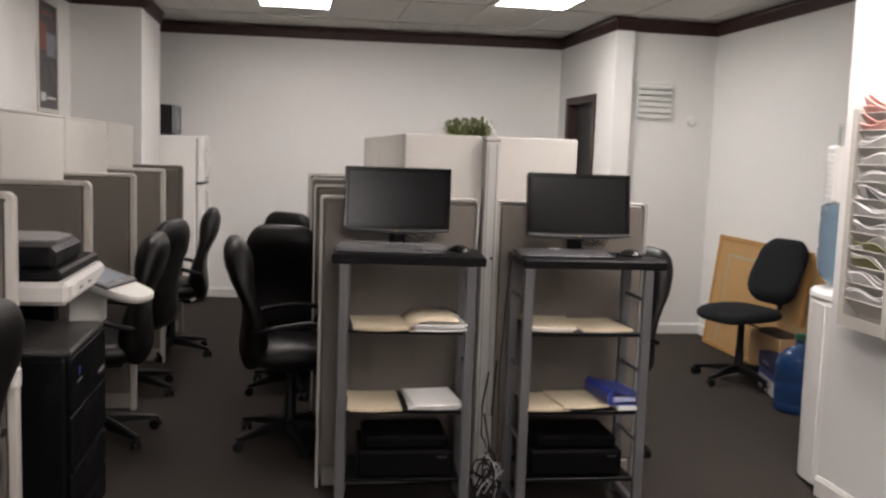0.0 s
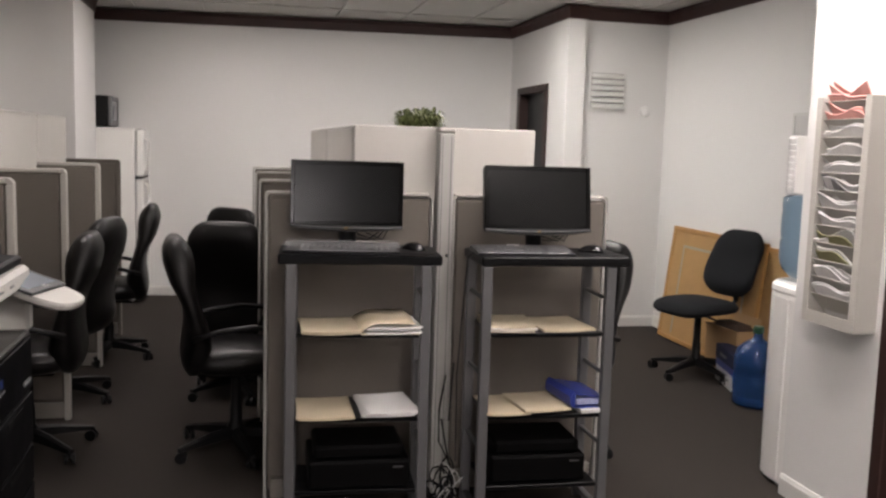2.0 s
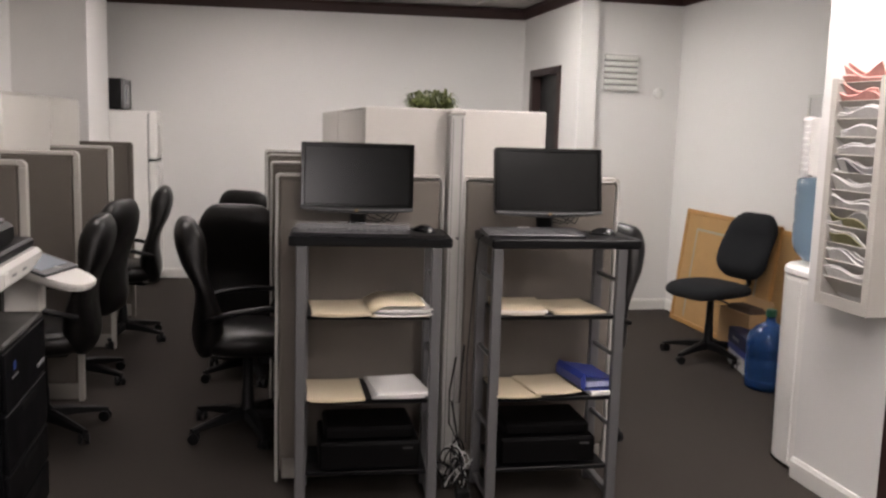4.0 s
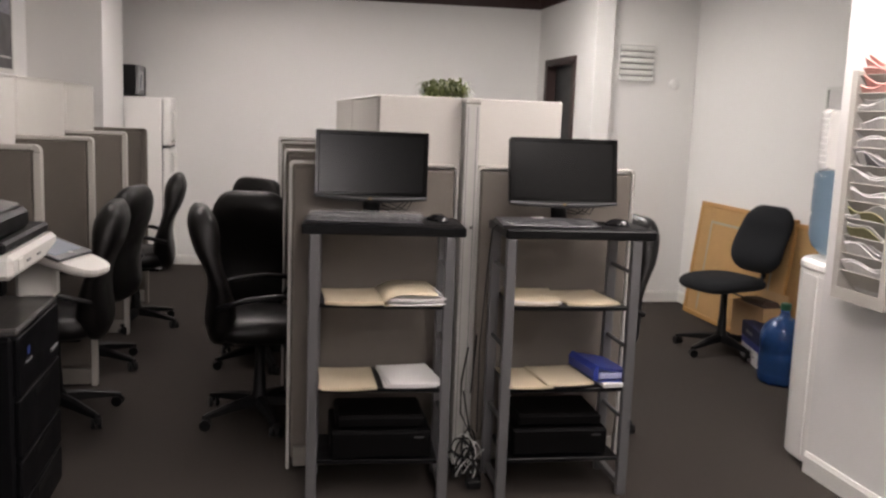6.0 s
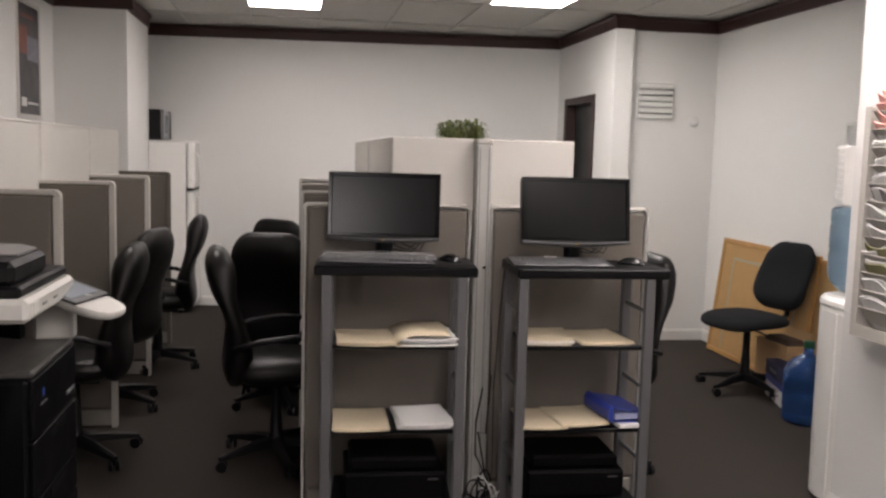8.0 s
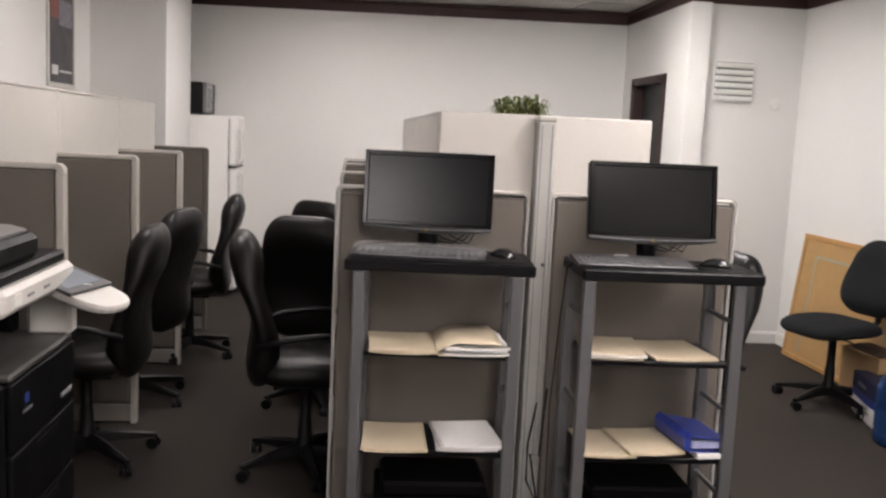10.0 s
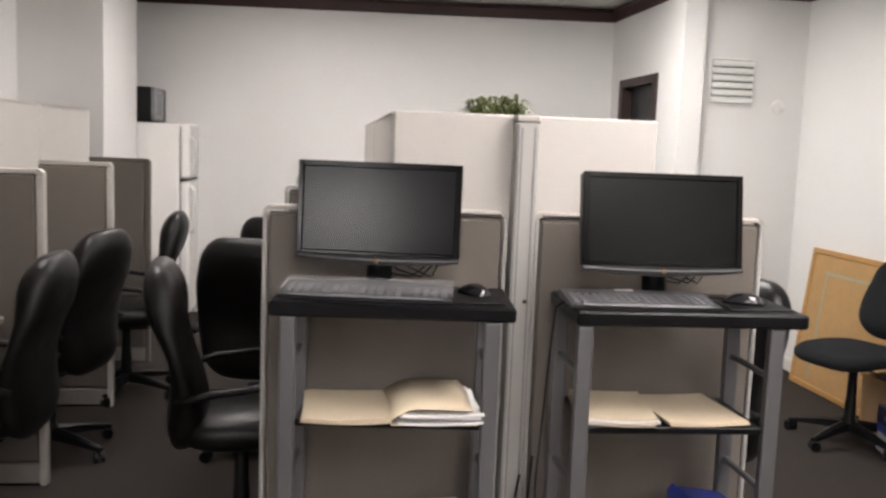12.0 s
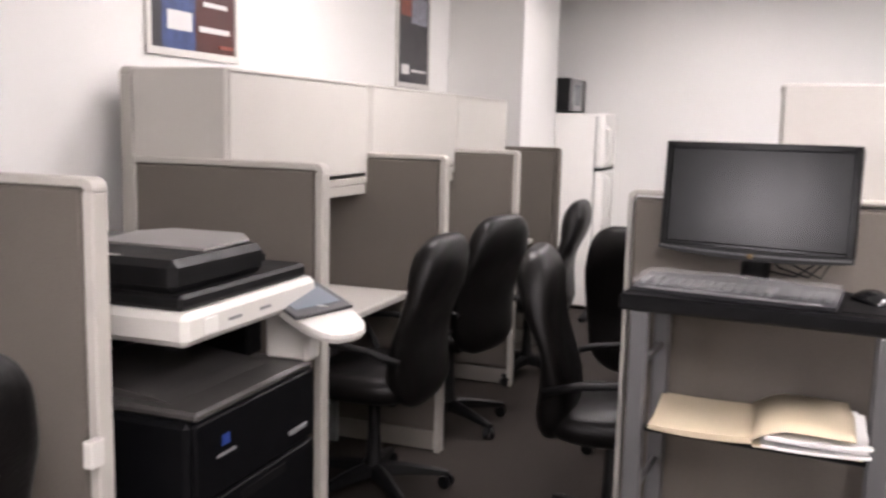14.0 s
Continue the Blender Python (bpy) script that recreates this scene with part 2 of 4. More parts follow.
crown("trim", (-1.50, back_y(-1.50)), (2.79, back_y(2.79)), (0, -1))
crown("trim", (WX0, 3.49), (WX0, 7.17), (1, 0))
crown("trim", (-1.58, 0.2), (-1.58, 3.49), (1, 0))
crown("trim", (WX0, 7.17), (-1.10 + 0.05, 7.17), (0, -1))
crown("trim", (-1.10, 7.17), (-1.10, 8.2), (1, 0))
crown("trim", (2.79, 6.84 - 0.05), (2.79, back_y(2.79)), (-1, 0))
crown("trim", (2.79, 6.84), (2.95, 6.84), (0, -1))
crown("trim", (2.95, 6.90), (WX1, 6.90), (0, -1))
crown("trim", (WX1, 3.19), (WX1, 6.90), (-1, 0))


def skirting(a, b, n):
    bm = bmesh.new()
    a, b, n = Vector((*a, 0)), Vector((*b, 0)), Vector((*n, 0))
    prof = [(0, 0), (0.014, 0), (0.014, 0.075), (0.006, 0.095), (0, 0.095)]
    ring_loft(bm, [[p + n * u + Vector((0, 0, z)) for u, z in prof] for p in (a, b)])
    structure("baseboard", bm, M_BASE, "white painted baseboard")


skirting((-1.50, back_y(-1.50)), (2.79, back_y(2.79)), (0, -1))
skirting((2.95, 6.90), (WX1, 6.90), (0, -1))
skirting((WX1, 3.19), (WX1, 6.90), (-1, 0))
skirting((2.56, 2.66), (2.56, 3.19), (-1, 0))
skirting((2.79, 6.84), (2.79, D0 - 0.06), (-1, 0))

# ceiling lamps
for x, y, ln in LAMPS:
    lamp = thing("ceiling_lamp", (x, y, CEIL), "lit fluorescent lamp panel set in the ceiling grid, nearer ones added unseen", "ceiling lamp", "ceiling lamps")
    part("diffuser", boxes(((0.025, 0.025, -0.004), (0.59, ln - 0.02, 0.004))), M_LAMP_COOL if x > 1.0 and y > 3.0 else M_LAMP, lamp, "glowing white diffuser")
    part("frame", boxes(((0.0, 0.0, -0.008), (0.025, ln, 0.006)), ((0.59, 0.0, -0.008), (0.615, ln, 0.006)), ((0.025, 0.0, -0.008), (0.59, 0.025, 0.006)), ((0.025, ln - 0.02, -0.008), (0.59, ln, 0.006))), M_GRID, lamp)

# ---- cubicles ----
def panel(place, length, height, turn, label, post=0.03, fabric=M_FABRIC, group="cubicle partitions"):
    """A fabric partition from the place along its own x."""
    p = thing("partition", place, label, "partition", group, turn)
    t = 0.024
    part("core", boxes(((0.02, -0.012, 0.05), (length - 0.02, 0.012, height - 0.02)), bevel=0.002), fabric, p)
    z0 = 0.11
    dark_end = "dark end" in label
    for s in (-1, 1):
        part("fabric_pad", boxes(((post + 0.004, min(s * 0.012, s * t), z0), (length - post - 0.004, max(s * 0.012, s * t), height - 0.024)), bevel=0.008), fabric, p)
    r = max(post, 0.022)
    cap = fabric if dark_end else M_TRIM
    bm = boxes(((r, -t, height - min(0.022, post)), (length - r, t, height)), bevel=0.004)
    for cx, s in ((r, -1), (length - r, 1)):
        arc = [(math.sin(k * math.pi / 12), math.cos(k * math.pi / 12)) for k in range(7)]
        inner = r - min(0.022, post)
        ring_loft(bm, [[(cx + s * a * inner, -t, height - r + b * inner), (cx + s * a * r, -t, height - r + b * r), (cx + s * a * r, t, height - r + b * r), (cx + s * a * inner, t, height - r + b * inner)] for a, b in arc])
    part("top_cap", bm, cap, p, "grey fabric top" if dark_end else "cream top cap with rounded corners")
    part("base_rail", boxes(((0.03, -t, 0.012), (length - 0.03, t, 0.10)), bevel=0.004), M_RAIL, p, "mottled grey base rail")
    for x in (0.0, length - post):
        part("end_post", boxes(((x, -t - 0.001, 0.0), (x + post, t + 0.001, height - r)), bevel=0.004), fabric if dark_end else M_TRIM if post > 0.02 else M_POST, p, "grey fabric end" if dark_end else "cream end post" if post > 0.02 else "narrow pale end post")
    return p


BAYS = [3.60, 4.73, 5.89, 6.90]
for i, y in enumerate([2.60] + BAYS):
    panel((-1.50, y, 0), 0.76 if i else 0.735, 1.352, 0, "low grey fabric cubicle partition with a dark end beside the fridge" if i == 4 else "low grey fabric cubicle partition with a cream end post")
panel((-1.525, 3.60, 0), 3.36, 1.66, 90, "tall grey fabric spine partition along the wall")
ISL = [3.46, 4.62, 5.78, 6.90]
for y in ISL:
    panel((0.245, y, 0), 0.71, 1.325, 0, "low grey fabric island partition with a cream edge", 0.013)
    panel((1.037, y, 0), 0.715, 1.325, 0, "low grey fabric island partition with a cream edge", 0.013)
panel((1.007, 3.50, 0), 3.42, 1.59, 90, "tall fabric spine partition between the island desks")
p = thing("partition_post", (1.0, 3.455, 0), "tall cream corner post joining the island partitions", "partition post")
part("post", boxes(((-0.033, -0.04, 0), (0.033, 0.04, 1.585)), bevel=0.006), M_POST, p)
part("cap", boxes(((-0.036, -0.045, 1.585), (0.036, 0.045, 1.607)), bevel=0.006), M_TRIM, p)
part("groove", boxes(((-0.021, -0.042, 0.1), (-0.017, -0.0405, 1.57)), ((0.017, -0.042, 0.1), (0.021, -0.0405, 1.57))), M_GREYPL, p, "dark seam")


def overhead(place, depth, length, side, label, light=False):
    """A bin on the spine; side +1 opens towards +x."""
    o = thing("overhead_cabinet", place, label, "overhead cabinet", "overhead cabinets")
    d = depth * side
    X = lambda a, b: (min(a * side, b * side), max(a * side, b * side))
    x0, x1 = X(0, depth)
    h = 0.44
    fab = M_FABRIC_L
    for nm, lo, hi in (("side_panel", 0.0, 0.02), ("side_panel", length - 0.02, length)):
        part(nm, boxes(((x0, lo, 0), (x1, hi, h)), bevel=0.006), fab if side < 0 or light else M_FABRIC_L, o)
    part("shelf", boxes(((x0, 0.02, 0), (x1, length - 0.02, 0.03)), bevel=0.003), M_TRIM, o)
    part("top", boxes(((x0, 0.02, h - 0.02), (x1, length - 0.02, h)), bevel=0.003), M_TRIM, o)
    a, b = X(depth - 0.018, depth + 0.004)
    part("door", boxes(((a, 0.022, 0.045), (b, length - 0.022, h - 0.012)), bevel=0.006), fab, o, "light fabric flap door")
    a, b = X(depth - 0.03, depth - 0.002)
    part("rail", boxes(((a, 0.022, -0.045), (b, length - 0.022, -0.002)), bevel=0.003), M_TRIM, o, "cream front rail")
    a, b = X(depth - 0.014, depth + 0.007)
    part("door_edge", boxes(((a, 0.022, h - 0.012), (b, length - 0.022, h - 0.004)), bevel=0.002), M_TRIM, o, "pale door edge")
    return o


for a, b in zip(BAYS, BAYS[1:]):
    overhead((-1.495, a + 0.0, 1.215), 0.375, b - a - 0.012, 1, "light fabric overhead cabinet above a cubicle desk")
for a, b in list(zip(ISL, ISL[1:]))[:2]:
    overhead((0.972, a + 0.02, 1.168), 0.36, b - a - 0.012, -1, "pale overhead cabinet on the island spine")
    overhead((1.042, a + 0.02, 1.168), 0.37, b - a - 0.012, 1, "pale overhead cabinet on the island spine")


def desk(x0, x1, y0, y1, label):
    d = thing("desk", ((x0 + x1) / 2, (y0 + y1) / 2, 0), label, "desk", "cubicle desks")
    hx, hy = (x1 - x0) / 2, (y1 - y0) / 2
    part("worktop", boxes(((-hx, -hy, 0.71), (hx, hy, 0.74)), bevel=0.006), M_DESK, d)
    for s in (-1, 1):
        part("leg", boxes(((-0.10, s * (hy - 0.03) - 0.012, 0), (-0.04, s * (hy - 0.03) + 0.012, 0.71)), bevel=0.003), M_GREYPL, d)


for a, b in zip(BAYS, BAYS[1:]):
    desk(-1.495, -0.90, a + 0.03, b - 0.03, "grey laminate cubicle desk top between partitions")
for a, b in zip(ISL, ISL[1:]):
    desk(0.38, 0.975, a + 0.03, b - 0.03, "grey laminate island desk top between partitions")
    desk(1.045, 1.63, a + 0.03, b - 0.03, "grey laminate island desk top between partitions")

# ---- things ----
def sheet(w, d, t, x=0.0, y=0.0, z=0.0, turn=0.0, bm=None, wave=0.0):
    """A thin stack of card or paper with slightly lifted edges."""
    bm = bm or bmesh.new()
    m = pose(x, y, z, 0, 0, turn)
    n = 6
    rings = []
    for i in range(n + 1):
        u = -w / 2 + w * i / n
        lift = wave * (2 * i / n - 1) ** 2
        rings.append([m @ Vector((u, -d / 2, lift)), m @ Vector((u, d / 2, lift * 0.4)), m @ Vector((u, d / 2, t + lift * 0.4)), m @ Vector((u, -d / 2, t + lift))])
    ring_loft(bm, rings)
    return bm


# door with its frame
door = tagged(new("door_1"), "closed dark door in a dark brown wooden frame", "door", kind="structure")
door.matrix_basis = pose(2.79, D0, 0)
W = D1 - D0
part("frame", boxes(((-0.015, -0.055, 0), (0.11, 0.03, DH + 0.0)), ((-0.015, W - 0.03, 0), (0.11, W + 0.055, DH)), ((-0.015, -0.055, DH - 0.035), (0.11, W + 0.055, DH + 0.03)), bevel=0.004), M_DARKDOOR, door, "dark brown door frame")
part("leaf", boxes(((0.075, 0.03, 0.01), (0.105, W - 0.03, DH - 0.035)), bevel=0.002), mat("dark_grey_door", (0.012, 0.013, 0.014), 0.5, vary=0.2), door, "dark grey door leaf")
part("knob", boxes(((0.03, 0.09, 0.98), (0.075, 0.13, 1.02)), bevel=0.01), M_CHROME, door)
door = tagged(new("door_2"), "closed very dark red-brown door beside the pier", "door", kind="structure")
door.matrix_basis = pose(2.56, 1.62, 0)
part("frame", boxes(((-0.02, -0.05, 0), (0.10, 0.03, 2.1)), ((-0.02, 0.93, 0), (0.10, 0.995, 2.1)), ((-0.02, -0.05, 2.07), (0.10, 0.995, 2.15)), bevel=0.004), M_DARKDOOR, door, "dark red-brown door frame")
part("leaf", boxes(((0.05, 0.03, 0.01), (0.09, 0.93, 2.07)), bevel=0.002), M_DARKDOOR, door)

# grey backing colour that carries the shade between the louvres
M_VSLOT = mat("shade_grey_vent_slot", (0.30, 0.295, 0.28), 0.8)
# louvred wall vent and small round plate
vent = thing("wall_vent", (3.178, 6.90, 2.035), "white painted metal wall vent with six louvres", "vent")
part("frame", boxes(((-0.158, -0.008, -0.152), (0.158, 0, 0.152)), bevel=0.003), M_WALL, vent)
part("backing", boxes(((-0.148, -0.0095, -0.142), (0.148, -0.0082, 0.142))), M_VSLOT, vent, "grey backing coloured as the shade behind the louvres")
for i in range(6):
    bm = bmesh.new()
    z = 0.122 - i * 0.0495
    ring_loft(bm, [[(x, -0.010, z + 0.014), (x, -0.022, z + 0.006), (x, -0.032, z - 0.010), (x, -0.034, z - 0.024), (x, -0.030, z - 0.026), (x, -0.010, z - 0.012)] for x in (-0.146, 0.146)])
    part("louvre", bm, M_METALV, vent)
sm = thing("wall_sensor", (3.53, 6.90, 1.87), "pale round sensor on the vent wall", "sensor")
bm = bmesh.new()
lathe(bm, [(0.045, 0), (0.045, 0.008), (0.038, 0.013), (0.001, 0.014)], 20)
bm.transform(pose(0, 0, 0, 90, 0, 0))
part("cover", bm, M_WALL, sm, smooth=True)

# ceiling air diffuser next to the far lamp
dif = thing("ceiling_vent", (0.12, 6.44, CEIL), "square white air diffuser hanging below the ceiling", "ceiling vent")
part("plate", boxes(((-0.27, -0.28, -0.02), (0.27, 0.28, 0.0)), bevel=0.006), M_GRID, dif)
part("throat", boxes(((-0.21, -0.22, -0.055), (-0.19, 0.22, -0.02)), ((0.19, -0.22, -0.055), (0.21, 0.22, -0.02)), ((-0.19, -0.22, -0.055), (0.19, -0.20, -0.02)), ((-0.19, 0.20, -0.055), (0.19, 0.22, -0.02))), M_GRID, dif)
for i in range(12):
    part("fin", boxes(((-0.18 + i * 0.031, -0.20, -0.05), (-0.168 + i * 0.031, 0.20, -0.022))), M_GREYPL, dif)

# posters on the west wall


def poster(y0, y1, z0, z1, label, body, bits):
    p = thing("poster", (WX0, (y0 + y1) / 2, (z0 + z1) / 2), label, "poster", "posters")
    w, h = (y1 - y0) / 2, (z1 - z0) / 2
    part("frame", boxes(((0, -w - 0.03, -h - 0.03), (0.014, w + 0.03, -h)), ((0, -w - 0.03, h), (0.014, w + 0.03, h + 0.03)), ((0, -w - 0.03, -h), (0.014, -w, h)), ((0, w, -h), (0.014, w + 0.03, h)), bevel=0.002), M_BEIGEPL, p, "white frame")
    part("print", boxes(((0, -w, -h), (0.006, w, h))), body, p)
    for k, (nm, mm, a, b, c, d) in enumerate(bits):
        part(nm, boxes(((0.006, -w + a * 2 * w, -h + c * 2 * h), (0.007 + 0.0006 * k, -w + b * 2 * w, -h + d * 2 * h))), mm, p)


M_PDARK = mat("charcoal_print", (0.030, 0.027, 0.032), 0.35, vary=0.5, scale=9)
M_PRED = mat("maroon_print", (0.055, 0.012, 0.010), 0.35, vary=0.4, scale=7)
M_PBLUE = mat("blue_print", (0.035, 0.060, 0.16), 0.35, vary=0.7, scale=22)
M_PWARM = mat("mottled_red_print", (0.22, 0.060, 0.040), 0.4, vary=0.9, scale=26)
M_PGREY = mat("mottled_grey_print", (0.20, 0.20, 0.24), 0.4, vary=0.9, scale=30)
poster(6.24, 6.74, 1.745, 2.50, "dark framed poster with a mottled red picture", M_PDARK,
       [("picture", M_PWARM, 0.08, 0.45, 0.55, 0.80), ("picture", M_PGREY, 0.42, 0.95, 0.50, 0.72), ("text_bar", M_PAPER, 0.12, 0.36, 0.07, 0.15), ("text_bar", M_PAPER, 0.42, 0.92, 0.095, 0.115), ("text_bar", M_PWARM, 0.15, 0.75, 0.88, 0.91)])
poster(3.89, 4.45, 1.755, 2.50, "framed poster in blue and maroon with white text bars", M_PRED,
       [("picture", M_PDARK, 0.0, 0.12, 0.0, 1.0), ("picture", M_PBLUE, 0.12, 0.50, 0.0, 1.0), ("text_bar", M_PAPER, 0.18, 0.46, 0.10, 0.20), ("text_bar", M_PAPER, 0.55, 0.93, 0.11, 0.14), ("text_bar", M_PAPER, 0.60, 0.90, 0.25, 0.275), ("text_bar", M_PAPER, 0.56, 0.93, 0.50, 0.52), ("text_bar", M_PAPER, 0.56, 0.85, 0.70, 0.73), ("text_bar", M_PWARM, 0.80, 0.97, 0.03, 0.05)])

# fridge and microwave
fr = thing("fridge", (-1.42, 8.235, 0), "white top-freezer refrigerator standing against the back wall", "fridge")
part("body", boxes(((0, 0.01, 0.03), (0.64, 0.52, 1.60)), bevel=0.012), M_WHITE, fr)
part("freezer_door", boxes(((0.648, 0.0, 1.165), (0.72, 0.53, 1.605)), bevel=0.018), M_WHITE, fr)
part("fridge_door", boxes(((0.648, 0.0, 0.06), (0.72, 0.53, 1.15)), bevel=0.018), M_WHITE, fr)
part("gasket", boxes(((0.64, 0.02, 0.07), (0.648, 0.52, 1.58))), M_GREYPL, fr)
part("gap", boxes(((0.645, 0.0, 1.151), (0.712, 0.53, 1.164))), M_BLACKPL, fr, "dark door gap")
for nm, a, b in (("freezer_handle", 1.20, 1.50), ("door_handle", 0.72, 1.11)):
    bm = bmesh.new()
    sweep(bm, [(0.72, 0.06, a), (0.755, 0.06, a + 0.03), (0.76, 0.06, (a + b) / 2), (0.755, 0.06, b - 0.03), (0.72, 0.06, b)], 0.014, 8)
    part(nm, bm, M_WHITE, fr, smooth=True)
part("foot", boxes(((0.05, 0.05, 0), (0.6, 0.5, 0.03))), M_BLACKPL, fr)
mw = thing("microwave", (-1.425, 8.25, 1.605), "black microwave oven standing on the fridge", "microwave")
part("body", boxes(((0, 0, 0.01), (0.42, 0.48, 0.28)), bevel=0.008), M_BLACKPL, mw)
part("door", boxes(((0.422, 0.0, 0.012), (0.452, 0.36, 0.278)), bevel=0.006), M_GREYPL, mw, "dark grey door")
part("window", boxes(((0.452, 0.06, 0.06), (0.454, 0.29, 0.23))), mat("grey_glass", (0.22, 0.24, 0.26), 0.2), mw, "pale reflecting window")
part("control_panel", boxes(((0.422, 0.365, 0.012), (0.45, 0.48, 0.278)), bevel=0.004), M_BLACKPL, mw)

# office chairs


def back_shape(bm, w, h, z0, y0, thick, lean, lumbar, waist=0.9, corner=3.2):
    """A tall cushion with a rounded top, standing behind the seat."""
    rings = []
    n = 26
    for i in range(n + 1):
        v = 0.5 - 0.5 * math.cos(math.pi * i / n)
        ww = w * (waist + (1 - waist) * math.sin(math.pi * min(1, v * 1.1)))
        edge = min(v, 1 - v) * 2
        rnd = math.sqrt(max(0.0, 1 - (1 - min(1, edge * corner)) ** 2))
        ww *= 0.45 + 0.55 * rnd
        tt = thick * (0.25 + 0.75 * rnd) * (1 + 0.25 * math.sin(v * math.pi * 3))
        yc = y0 - lean * v ** 1.4 + lumbar * math.sin(math.pi * min(1, v * 1.5))
        rings.append([(x, yc + y, z0 + h * v) for x, y in super_ring(ww, tt, 24, 2.8)])
    ring_loft(bm, rings)


def seat_shape(bm, w, d, z, thick, y0=0.0):
    rings = []
    n = 8
    for i in range(n + 1):
        v = i / n
        r = math.sqrt(max(0.02, 1 - (2 * v - 1) ** 2))
        k = 0.80 + 0.20 * r
        pts = super_ring(w * k, d * k, 28, 3.6)
        rings.append([(x, y + y0, z + thick * v - (0.03 * max(0, y / d * 2) ** 2)) for x, y in pts])
    ring_loft(bm, rings)


def star_base(parent, r=0.29, turn=0.0, hub=0.42):
    bm = bmesh.new()
    lathe(bm, [(0.035, 0.07), (0.045, 0.09), (0.045, 0.12), (0.032, 0.14), (0.030, 0.22), (0.026, 0.24), (0.024, hub)], 14)
    part("column", bm, M_BLACKPL, parent, smooth=True)
    for i in range(5):
        a = radians(turn + 72 * i)
        c, s_ = math.cos(a), math.sin(a)
        bm = bmesh.new()
        rings = []
        for u, zc, hh, ww in ((0.03, 0.10, 0.028, 0.030), (0.14, 0.092, 0.022, 0.026), (r - 0.02, 0.070, 0.012, 0.020), (r + 0.012, 0.064, 0.009, 0.016)):
            rings.append([(c * u - s_ * q, s_ * u + c * q, zc + e) for q, e in ((-ww, -hh), (ww, -hh), (ww * 0.8, hh * 0.6), (0, hh), (-ww * 0.8, hh * 0.6))])
        ring_loft(bm, rings)
        part("base_arm", bm, M_BLACKPL, parent)
        bm = bmesh.new()
        cx, cy = c * (r + 0.0), s_ * (r + 0.0)
        t = a + 0.9
        for q in (-0.016, 0.016):
            ring = []
            for e in (-0.009, 0.009):
                ring.append([(cx + math.cos(t) * (q + e) - math.sin(t) * 0.027 * math.cos(k * math.pi / 6), cy + math.sin(t) * (q + e) + math.cos(t) * 0.027 * math.cos(k * math.pi / 6), 0.027 + 0.027 * math.sin(k * math.pi / 6)) for k in range(12)])
            ring_loft(bm, ring)
        sweep(bm, [(cx, cy, 0.03), (cx, cy, 0.066)], 0.012, 8)
        part("caster", bm, M_BLACKPL, parent, smooth=False)


def exec_chair(name="office_chair"):
    c = thing(name, (0, 0, 0), "black leather high-back office chair on casters", "office chair", "black leather office chairs")
    star_base(c, 0.30, 9)
    bm = bmesh.new()
    seat_shape(bm, 0.52, 0.50, 0.43, 0.11, 0.02)
    part("seat", bm, M_LEATHER, c, smooth=True)
    bm = bmesh.new()
    back_shape(bm, 0.52, 0.66, 0.41, -0.21, 0.115, 0.08, 0.035, 0.80)
    part("backrest", bm, M_LEATHER, c, smooth=True)
    part("seat_plate", boxes(((-0.12, -0.14, 0.40), (0.12, 0.14, 0.432)), bevel=0.006), M_BLACKPL, c)
    for s_ in (-1, 1):
        bm = bmesh.new()
        sweep(bm, [(s_ * 0.20, 0.10, 0.425), (s_ * 0.285, 0.10, 0.43), (s_ * 0.30, 0.13, 0.52), (s_ * 0.295, 0.19, 0.63), (s_ * 0.29, 0.17, 0.662), (s_ * 0.29, 0.05, 0.672), (s_ * 0.285, -0.10, 0.655), (s_ * 0.27, -0.22, 0.62)], 0.020, 8, 0.014)
        part("armrest", bm, M_BLACKPL, c, "curved black plastic armrest", smooth=True)
    return c


CH = exec_chair()
CH.matrix_basis = pose(0.13, 4.125, 0, 0, 0, -84)
CH["label"] = "black leather high-back office chair turned to the island desk"
def swivel(chair, degrees):
    """Turns the star base under the seat."""
    for ob in chair.children:
        if ob.name.startswith(("base_arm", "caster")):
            ob.matrix_basis = pose(0, 0, 0, 0, 0, degrees)


for x, y, turn, base, label in ((0.14, 5.15, -14, 0, "black leather office chair turned away beside the island"), (0.28, 6.15, -40, 0, "black leather office chair standing behind another by the island"),
                                (-0.735, 6.17, 93, 15, "black leather office chair beside the last wall cubicle"), (-0.86, 5.14, 76, 30, "black leather office chair at the middle wall cubicle"),
                                (-0.845, 4.22, 90, 2, "black leather office chair at the cubicle behind the copier"), (-0.99, 2.12, 84, 0, "black leather office chair in the cubicle before the copier"),
                                (1.71, 3.93, 92, 0, "black leather office chair behind the cart with the blue binder")):
    chair = tagged(copy_thing(CH, pose(x, y, 0, 0, 0, turn)), label)
    swivel(chair, base)

tc_ = thing("task_chair", (3.235, 5.245, 0), "armless charcoal fabric task chair beside the cork board", "office chair", turn=105)
star_base(tc_, 0.30, 30)
bm = bmesh.new()
seat_shape(bm, 0.50, 0.48, 0.455, 0.075, 0.03)
part("seat", bm, M_TASK, tc_, smooth=True)
bm = bmesh.new()
back_shape(bm, 0.46, 0.455, 0.545, -0.255, 0.095, 0.13, 0.02, 0.85, 2.0)
part("backrest", bm, M_TASK, tc_, smooth=True)
part("seat_plate", boxes(((-0.10, -0.12, 0.425), (0.10, 0.12, 0.456)), bevel=0.006), M_BLACKPL, tc_)
bm = bmesh.new()
